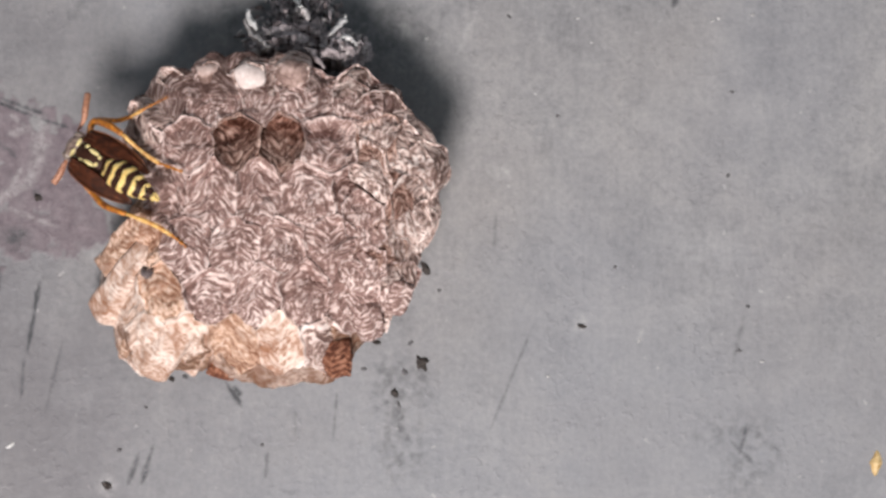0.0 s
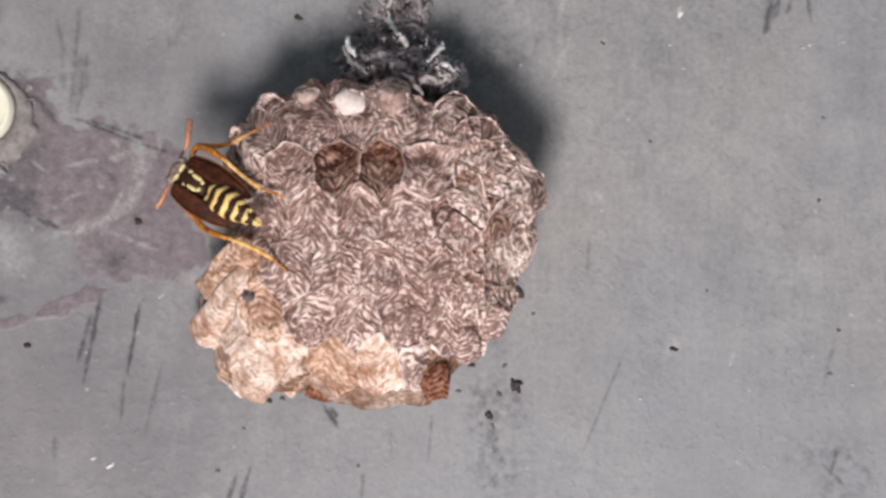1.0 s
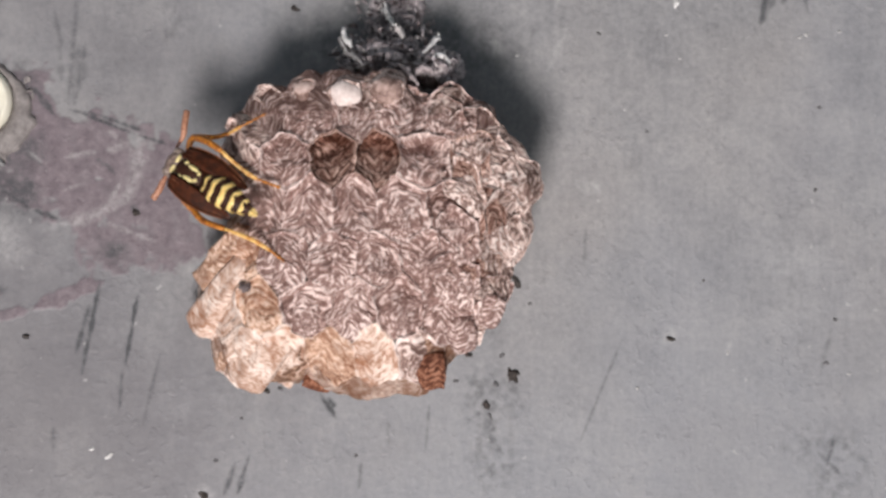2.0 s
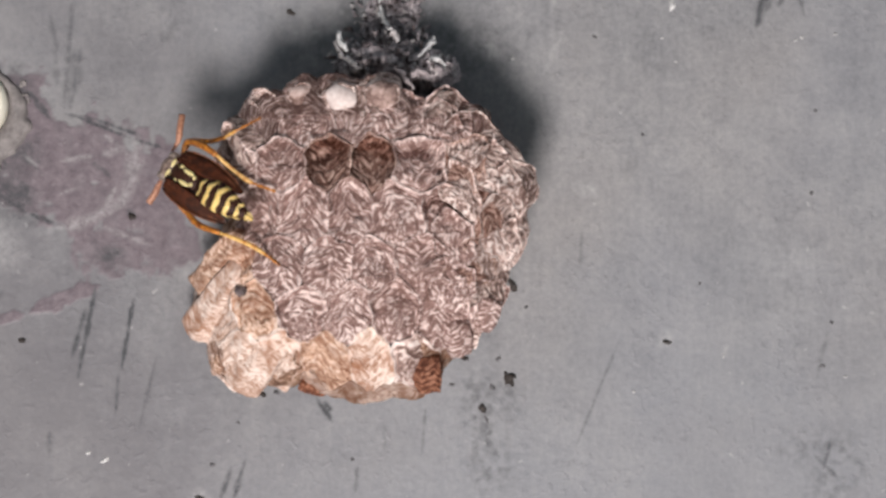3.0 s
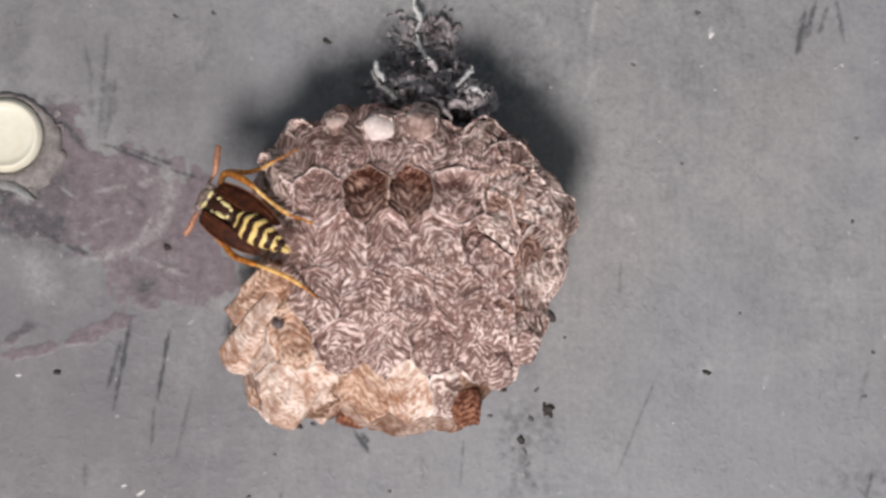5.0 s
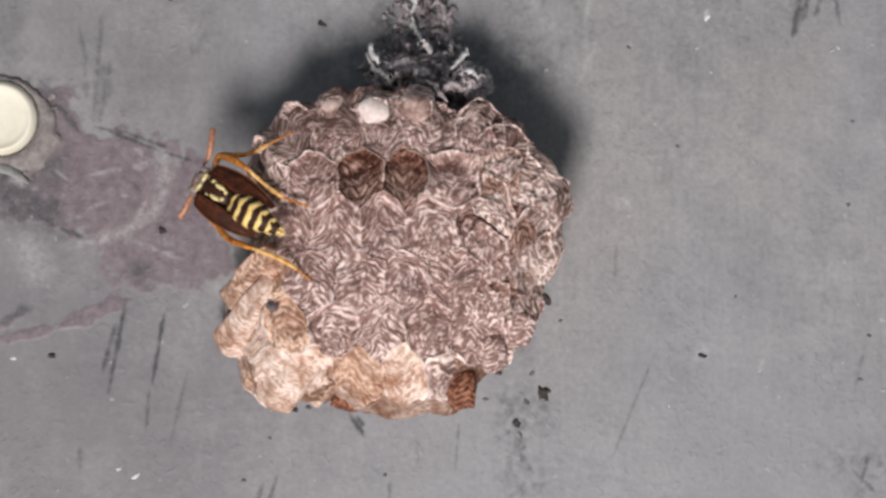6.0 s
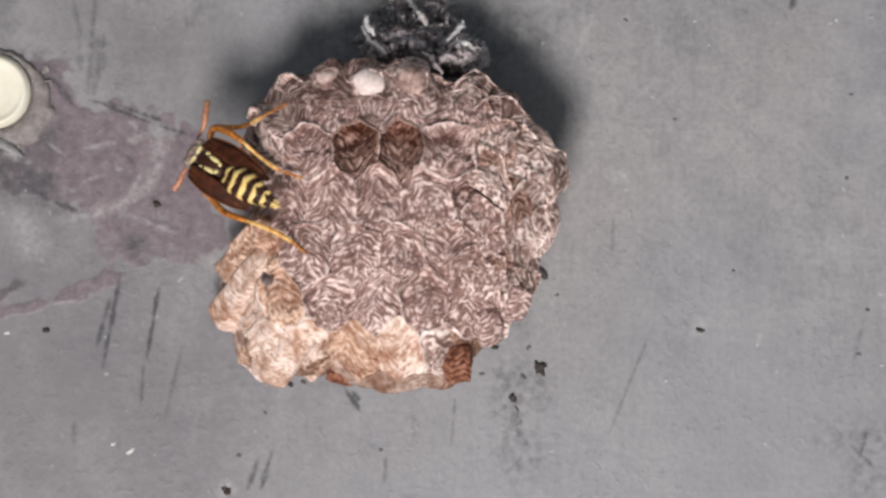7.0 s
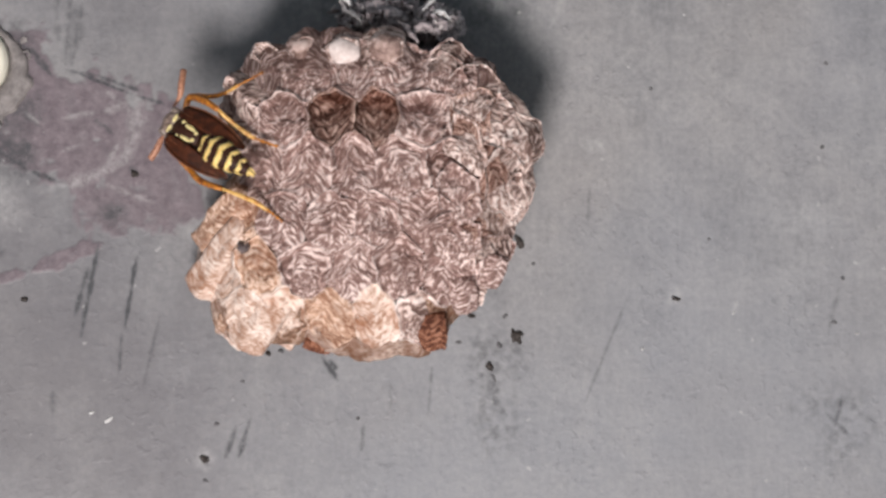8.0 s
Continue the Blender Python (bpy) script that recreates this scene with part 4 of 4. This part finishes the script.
# ---- the wasp ----
def build_wasp():
    """A paper wasp, head down off the comb's edge. Its own axes: ahead, to its left, and up off its back."""
    tail, nose = place(-17.0, -21.4, 6.8), place(-28.2, -16.4, 13.8)
    ahead = (nose - tail).normalized()
    back = Vector((0, -1, 0))
    back = (back - ahead * back.dot(ahead)).normalized()
    left = back.cross(ahead)
    centre = tail.lerp(nose, 0.68)
    turn = Matrix((ahead, left, back)).transposed()
    wasp = thing("wasp", centre, "black and yellow striped wasp with folded brown wings on the nest", "wasp")

    def at(a, b, c):
        """Millimetres ahead, left and up from the middle of the thorax."""
        return centre + turn @ Vector((a, b, c)) * MM

    def lump(name, middle, axes, material, label="", parent=wasp, rows=16, sides=22):
        bm = bmesh.new()
        blob(bm, at(*middle), [a * MM for a in axes], rows, sides, 0, 1, turn)
        return part(name, bm, material, parent, label)

    length = (nose - tail).length / MM
    thorax = lump("thorax", (0.2, 0, 0), (2.5, 1.75, 1.55), BLACK, "black thorax with yellow marks", rows=20)
    for a, b, c, axes in ((-0.25, 0.70, 1.32, (0.95, 0.34, 0.30)), (-0.15, -0.66, 1.34, (0.95, 0.36, 0.30)), (-1.1, 0.42, 1.22, (0.3, 0.34, 0.22)), (-1.05, -0.45, 1.22, (0.3, 0.34, 0.22)), (0.85, 0.85, 1.12, (0.42, 0.5, 0.26)), (0.95, -0.75, 1.16, (0.44, 0.52, 0.26)), (1.55, 0.8, 0.85, (0.45, 0.16, 0.18)), (1.55, -0.8, 0.85, (0.45, 0.16, 0.18))):
        lump("yellow_mark", (a, b, c), [n * 0.82 for n in axes], YELLOW_PALE, "pale yellow mark", thorax, 8, 10)
    head = lump("head", (2.8, 0, -0.1), (1.15, 1.78, 1.3), HEAD, "dark head with grey hairs and pale marks")
    for side in (-1, 1):
        lump("eye", (3.1, side * 1.30, -0.1), (0.78, 0.58, 1.0), EYE, "dull grey-brown eye", head, 12, 14)
        lump("yellow_mark", (2.35, side * 0.66, 0.98), (0.24, 0.6, 0.2), YELLOW_PALE, "pale yellow mark", head, 8, 10)
    lump("face_plate", (3.62, 0, -0.2), (0.5, 1.0, 0.75), EYE, "pale greyish face plate", head, 10, 12)

    # the hind body: six rings, each black with a yellow band
    def hind(t):
        """The hind body's half-width and middle at t, from its waist (0) to its tip (1)."""
        knots = (0.8, 1.3, 1.58, 1.7, 1.68, 1.54, 1.3, 1.0, 0.6, 0.14)
        k = min(int(t * 9), 8)
        wide = knots[k] + (knots[k + 1] - knots[k]) * (t * 9 - k)
        return max(wide, 0.12), -1.25 - t * (length * 0.68 - 1.25), 0.15 + 0.45 * math.sin(math.pi * t)

    def stretch(a, b, grow):
        bm = bmesh.new()
        rings = []
        for k in range(9):
            t = a + (b - a) * k / 8
            w, x, z = hind(t)
            w += grow * (0.5 + 0.5 * math.sin(math.pi * k / 8))
            rings.append([at(x + (0.13 * math.sin(4 * s) + 0.09 * math.sin(7 * s + k)) * (1 if grow > 0.02 else 0), w * math.cos(s), z + 0.86 * w * math.sin(s)) for s in (2 * math.pi * i / 28 for i in range(28))])
        skin(bm, rings)
        return bm

    hind_body = part("hind_body", stretch(0.0, 1.0, 0.0), BLACK, wasp, "black hind body with yellow bands")
    for a, b in ((0.13, 0.17), (0.272, 0.335), (0.447, 0.525), (0.618, 0.68), (0.77, 0.82), (0.91, 1.0)):
        part("yellow_band", stretch(a, b, 0.05), YELLOW, hind_body, "yellow band")
    for side in (-1, 1):
        lump("yellow_mark", (-2.75, side * 1.1, 0.95), (0.28, 0.25, 0.2), YELLOW, "yellow mark", hind_body, 8, 10)
    bm = bmesh.new()
    tube(bm, [at(-1.6, 0, -0.1), at(-2.0, 0, -0.1), at(-2.5, 0, 0.0)], [0.7 * MM, 0.42 * MM, 0.5 * MM], 12)
    part("waist", bm, BLACK, wasp)

    # wings, folded lengthwise along both sides
    def wing_line(t, side, tip):
        """Along the folded wing: how far ahead, its middle line, half-width and height."""
        mid = side * (1.35 + 0.85 * math.sin(math.pi * min(1, 0.22 + 0.56 * t)))
        half = 0.30 + 0.98 * math.sin(math.pi * (0.10 + 0.90 * t) ** 0.95) ** 0.75
        return 2.0 - (tip + 2.0) * t, mid, half * (1 - 0.25 * t), 1.1 - 0.72 * t + 0.18 * math.sin(5 * t)

    for side, tip in ((1, 7.0), (-1, 6.8)):
        bm = bmesh.new()
        rings = []
        for k in range(19):
            t = k / 18
            x, mid, half, high = wing_line(t, side, tip)
            rings.append([at(x, mid + side * half * c, high - 0.45 * c * abs(c) + 0.11 * math.sin(9 * c + 3 * t) + s) for c, s in ((-1, 0), (-0.6, 0.06), (-0.2, 0.09), (0.2, 0.09), (0.6, 0.06), (1, 0), (0.6, -0.04), (0.2, -0.05), (-0.2, -0.05), (-0.6, -0.04))])
        skin(bm, rings)
        wing = part("wing", bm, WING, wasp, "folded translucent brown wing")
        for share, thick in ((0.95, 0.09), (0.35, 0.05), (-0.3, 0.05)):
            bm = bmesh.new()
            line = []
            for k in range(12):
                x, mid, half, high = wing_line(0.04 + 0.84 * k / 11, side, tip)
                line.append(at(x, mid + side * half * share, high - 0.45 * share * abs(share) + 0.11 * math.sin(9 * share + 3 * k / 11) + 0.08))
            tube(bm, line, [thick * MM] * 12, 6)
            part("vein", bm, WING_VEIN, wing, "rusty wing vein")

    # legs: thigh, shin and foot each
    def leg(points, wide, label):
        wide *= 0.86
        line = [place(*p) for p in points]
        cut = len(line) // 2
        bm = bmesh.new()
        thigh = smooth_line(line[: cut + 1], 5)
        tube(bm, thigh, [wide * MM * (0.6 + 0.55 * math.sin(math.pi * (0.15 + 0.75 * k / len(thigh)))) for k in range(len(thigh))], 10)
        upper = part("leg", bm, ORANGE, wasp, label)
        bm = bmesh.new()
        shin = smooth_line(line[cut:-1], 5)
        tube(bm, shin, [wide * MM * (0.55 + 0.25 * math.sin(math.pi * k / len(shin))) for k in range(len(shin))], 10)
        part("shin", bm, LEG_YELLOW, upper, "yellow shin")
        foot = smooth_line(line[-2:], 12)
        bm = bmesh.new()
        tube(bm, foot, [wide * MM * (0.42 + 0.14 * math.cos(k * 1.6)) for k in range(len(foot))], 8)
        part("foot", bm, ORANGE, upper, "rusty jointed foot")

    leg([(-25.6, -15.5, 14.5), (-24.9, -16, 16.0), (-23.1, -18, 15.5), (-21.4, -19, 14.4), (-19.1, -18.4, 12.3), (-17.2, -18.4, 11.1), (-14.5, -19.6, 10.1)], 0.44, "orange and yellow hind leg bent outwards")
    leg([(-25.2, -14.5, 15.7), (-24.8, -14, 16.3), (-22.5, -14.5, 16.2), (-20.7, -15.5, 16.6), (-19.2, -17.4, 17.3), (-16.2, -19, 18.7)], 0.32, "orange middle leg reaching onto the nest")
    leg([(-25.7, -15, 9.8), (-25.0, -15.5, 7.7), (-23.5, -17, 6.2), (-21.0, -18, 5.3), (-17.7, -18.4, 4.0), (-15.7, -18.6, 2.8), (-14.0, -19, 1.5)], 0.40, "orange and yellow hind leg stretched along the nest")
    leg([(-27.1, -13.5, 11.2), (-27.0, -12, 9.6), (-26.2, -12, 8.4), (-25.1, -12, 7.2), (-23.7, -12, 6.4), (-22.1, -12, 5.9)], 0.2, "orange middle leg under the body")

    # feelers
    for points, label in (([(-26.9, -15.5, 14.9), (-26.1, -16, 16.2), (-25.9, -16.2, 17.5), (-25.7, -15.5, 19.2)], "rusty feeler held up"), ([(-27.9, -15, 12.1), (-28.4, -15.2, 11.1), (-29.0, -15, 9.9), (-29.7, -14.7, 8.9)], "rusty feeler held down")):
        line = smooth_line([place(*p) for p in points], 6)
        bm = bmesh.new()
        tube(bm, line, [MM * (0.12 + 0.26 * min(1, k / 9)) for k in range(len(line))], 10)
        part("feeler", bm, FEELER, wasp, label)


build_wasp()


# ---- the cream plug, and the torn sealant round it ----
def build_plug():
    x, z = (-53.2, 21.45)
    plug = thing("wall_plug", place(x, 0, z), "round cream plastic plug in the wall with torn grey sealant", "plug")
    bm = bmesh.new()
    rings = []
    for r, out in ((4.5, 0.3), (4.6, -0.1), (4.6, -0.9), (4.5, -1.2), (4.15, -1.75), (3.95, -1.9), (3.75, -1.88), (3.6, -1.7), (3.0, -1.55), (1.8, -1.48), (0.5, -1.45)):
        rings.append([place(x + r * math.cos(a), out, z + r * math.sin(a)) for a in (2 * math.pi * k / 64 for k in range(64))])
    skin(bm, rings)
    part("cap", bm, CAP_CREAM, plug, "flat cream plastic cap with a rounded edge")
    bm = bmesh.new()
    rings = []
    for share, out in ((0.0, 0.25), (0.0, -0.5), (0.25, -0.75), (0.6, -0.65), (0.85, -0.4), (1.0, -0.1), (1.0, 0.25)):
        ring = []
        for k in range(90):
            a = 2 * math.pi * k / 90
            wide = 0.6 + 2.6 * max(0.0, math.cos(a + 0.75)) ** 1.5 + 0.7 * noise.noise(Vector((2.5 * math.cos(a), 2.5 * math.sin(a), 4))) + 0.45 * noise.noise(Vector((7 * math.cos(a), 7 * math.sin(a), 9)))
            r = 4.7 + max(0.25, wide) * share
            p = place(x + r * math.cos(a), out, z + r * math.sin(a))
            ring.append(p + rough(p, 0.9 * MM, 0.22 * MM))
        rings.append(ring)
    skin(bm, rings, False, False)
    part("sealant", bm, SEALANT, plug, "torn collar of grey sealant")
    shard = random.Random(5)
    for k in range(22):
        a = shard.uniform(-2.0, 0.5)
        r = shard.uniform(5.2, 7.6)
        bm = bmesh.new()
        blob(bm, place(x + r * math.cos(a), -0.05, z + r * math.sin(a)), (shard.uniform(0.3, 1.1) * MM, shard.uniform(0.12, 0.3) * MM, shard.uniform(0.2, 0.5) * MM), 9, 12, 0.4 * MM, 0.5 * MM, Euler((0, shard.uniform(0, 6), 0)).to_matrix())
        part("sealant_lump", bm, shard.choice((SEALANT, SEALANT, SOFT_DIRT)), plug)
    # a loose sliver of sealant hanging below the plug
    bm = bmesh.new()
    line = smooth_line([place(x - 2.0, -0.5, z - 5.6), place(x + 1.2, -0.8, z - 6.4), place(x + 3.6, -0.5, z - 8.0)], 6)
    tube(bm, line, [MM * (0.75 * math.sin(math.pi * (0.25 + 0.72 * k / len(line))) + 0.05) for k in range(len(line))], 12, 0.5)
    part("sealant_lump", bm, SEALANT_PALE, plug, "loose pale sliver of sealant")


build_plug()


# ---- specks on the wall ----
def build_speck(x, z, long, wide, lean, material, name, label, high=0.35):
    bm = bmesh.new()
    blob(bm, place(x, -0.02 * high, z), (long * MM, high * MM, wide * MM), 10, 14, min(long, wide) * 0.7 * MM, 0.5 * MM, Euler((0, radians(lean), 0)).to_matrix())
    single(name, bm, material, label, "speck", "specks on the wall")


for (x, z), long, wide, lean in (((33.1, -7.9), 0.62, 0.28, 5), ((13.5, -12.4), 0.9, 0.7, 60), ((10.2, -16.2), 0.7, 0.4, 70), ((-13.7, 33.1), 0.6, 0.32, 25), ((-46.9, -7.7), 0.42, 0.32, 0), ((-33.4, 7.6), 0.55, 0.4, 60), ((-24.9, -27.4), 0.6, 0.5, 0), ((13.9, -0.9), 0.9, 0.5, 60), ((8.0, -10.0), 0.45, 0.25, 0), ((-17.1, -14.5), 0.35, 0.28, 0)):
    build_speck(x, z, long, wide, lean, DARK_DIRT, "dirt_speck", "small dark speck of dirt stuck to the grey wall")
for (x, z), long, wide, lean in (((6.4, -13.2), 0.35, 0.22, 0), ((10.7, -17.6), 0.6, 0.2, 70), ((15.6, -3.6), 0.3, 0.2, 0), ((-32.3, 36.2), 0.4, 0.3, 0), ((-27.6, 36.6), 0.45, 0.3, 20), ((32.1, 36.5), 0.4, 0.28, 0), ((24.1, 30.1), 0.3, 0.25, 40), ((-24.8, -30.1), 0.4, 0.3, 30), ((-20.2, -17.9), 0.3, 0.2, 0),
                                 ((51.2, 10.7), 0.35, 0.3, 0), ((51.6, 20.9), 0.3, 0.2, 0), ((-6.0, -22.5), 0.28, 0.2, 0), ((37.2, -0.6), 0.25, 0.2, 0), ((-15.4, -14.2), 0.4, 0.25, 20), ((-23.4, -23.1), 0.3, 0.22, 0), ((52.5, -10.9), 0.35, 0.2, 15), ((53.6, -5.5), 0.28, 0.2, 15), ((12.1, -10.0), 0.4, 0.3, 0), ((11.4, -13.5), 0.5, 0.3, 40), ((30.0, 17.9), 0.3, 0.2, 0)):
    build_speck(x, z, long, wide, lean, SOFT_DIRT, "dirt_speck", "faint grey speck of dirt on the grey wall", 0.15)
for (x, z), long, wide, lean in (((-36.7, -22.6), 0.7, 0.25, -30), ((-38.7, -21.7), 0.35, 0.2, -30), ((33.8, 33.8), 0.5, 0.28, -70), ((-51.7, -8.1), 0.35, 0.25, 0)):
    build_speck(x, z, long, wide, lean, WHITE_FLECK, "pale_fleck", "small white fleck of dust on the grey wall", 0.2)
for (x, z), long, wide, lean in (((29.0, -14.1), 0.25, 0.2, 0), ((32.6, 29.9), 0.25, 0.2, 0), ((40.2, -9.7), 0.3, 0.15, -60), ((49.9, 30.0), 0.3, 0.22, 0), ((54.1, 30.4), 0.3, 0.2, 0), ((34.2, 26.9), 0.3, 0.2, 0), ((14.0, 27.3), 0.25, 0.22, 0), ((27.4, 20.6), 0.22, 0.15, 0), ((55.3, -12.2), 0.25, 0.15, 0), ((49.2, 29.7), 0.3, 0.2, 0)):
    build_speck(x, z, long, wide, lean, SOFT_FLECK, "pale_fleck", "faint pale fleck of dust on the grey wall", 0.12)


def build_seed(x, z):
    """A flat pointed seed: six-sided, sharp at both ends, with a ridge along its middle."""
    bm = bmesh.new()
    rings = []
    for k in range(1, 16):
        t = k / 8 - 1
        half = 0.82 * (1 - abs(t)) ** 0.85 + 0.02
        rings.append([place(x + 0.16 * t + half * a, -0.05 - half * out, z + 1.7 * t) for a, out in ((-1, 0), (-0.45, 0.62), (0.05, 0.85), (0.5, 0.6), (1, 0), (0, -0.1))])
    skin(bm, rings)
    for v in bm.verts:
        v.co += rough(v.co, 0.6 * MM, 0.1 * MM)
    single("seed", bm, SEED, "golden diamond-shaped seed stuck to the wall", "seed", smooth=False)


build_seed(69.5, -24.7)
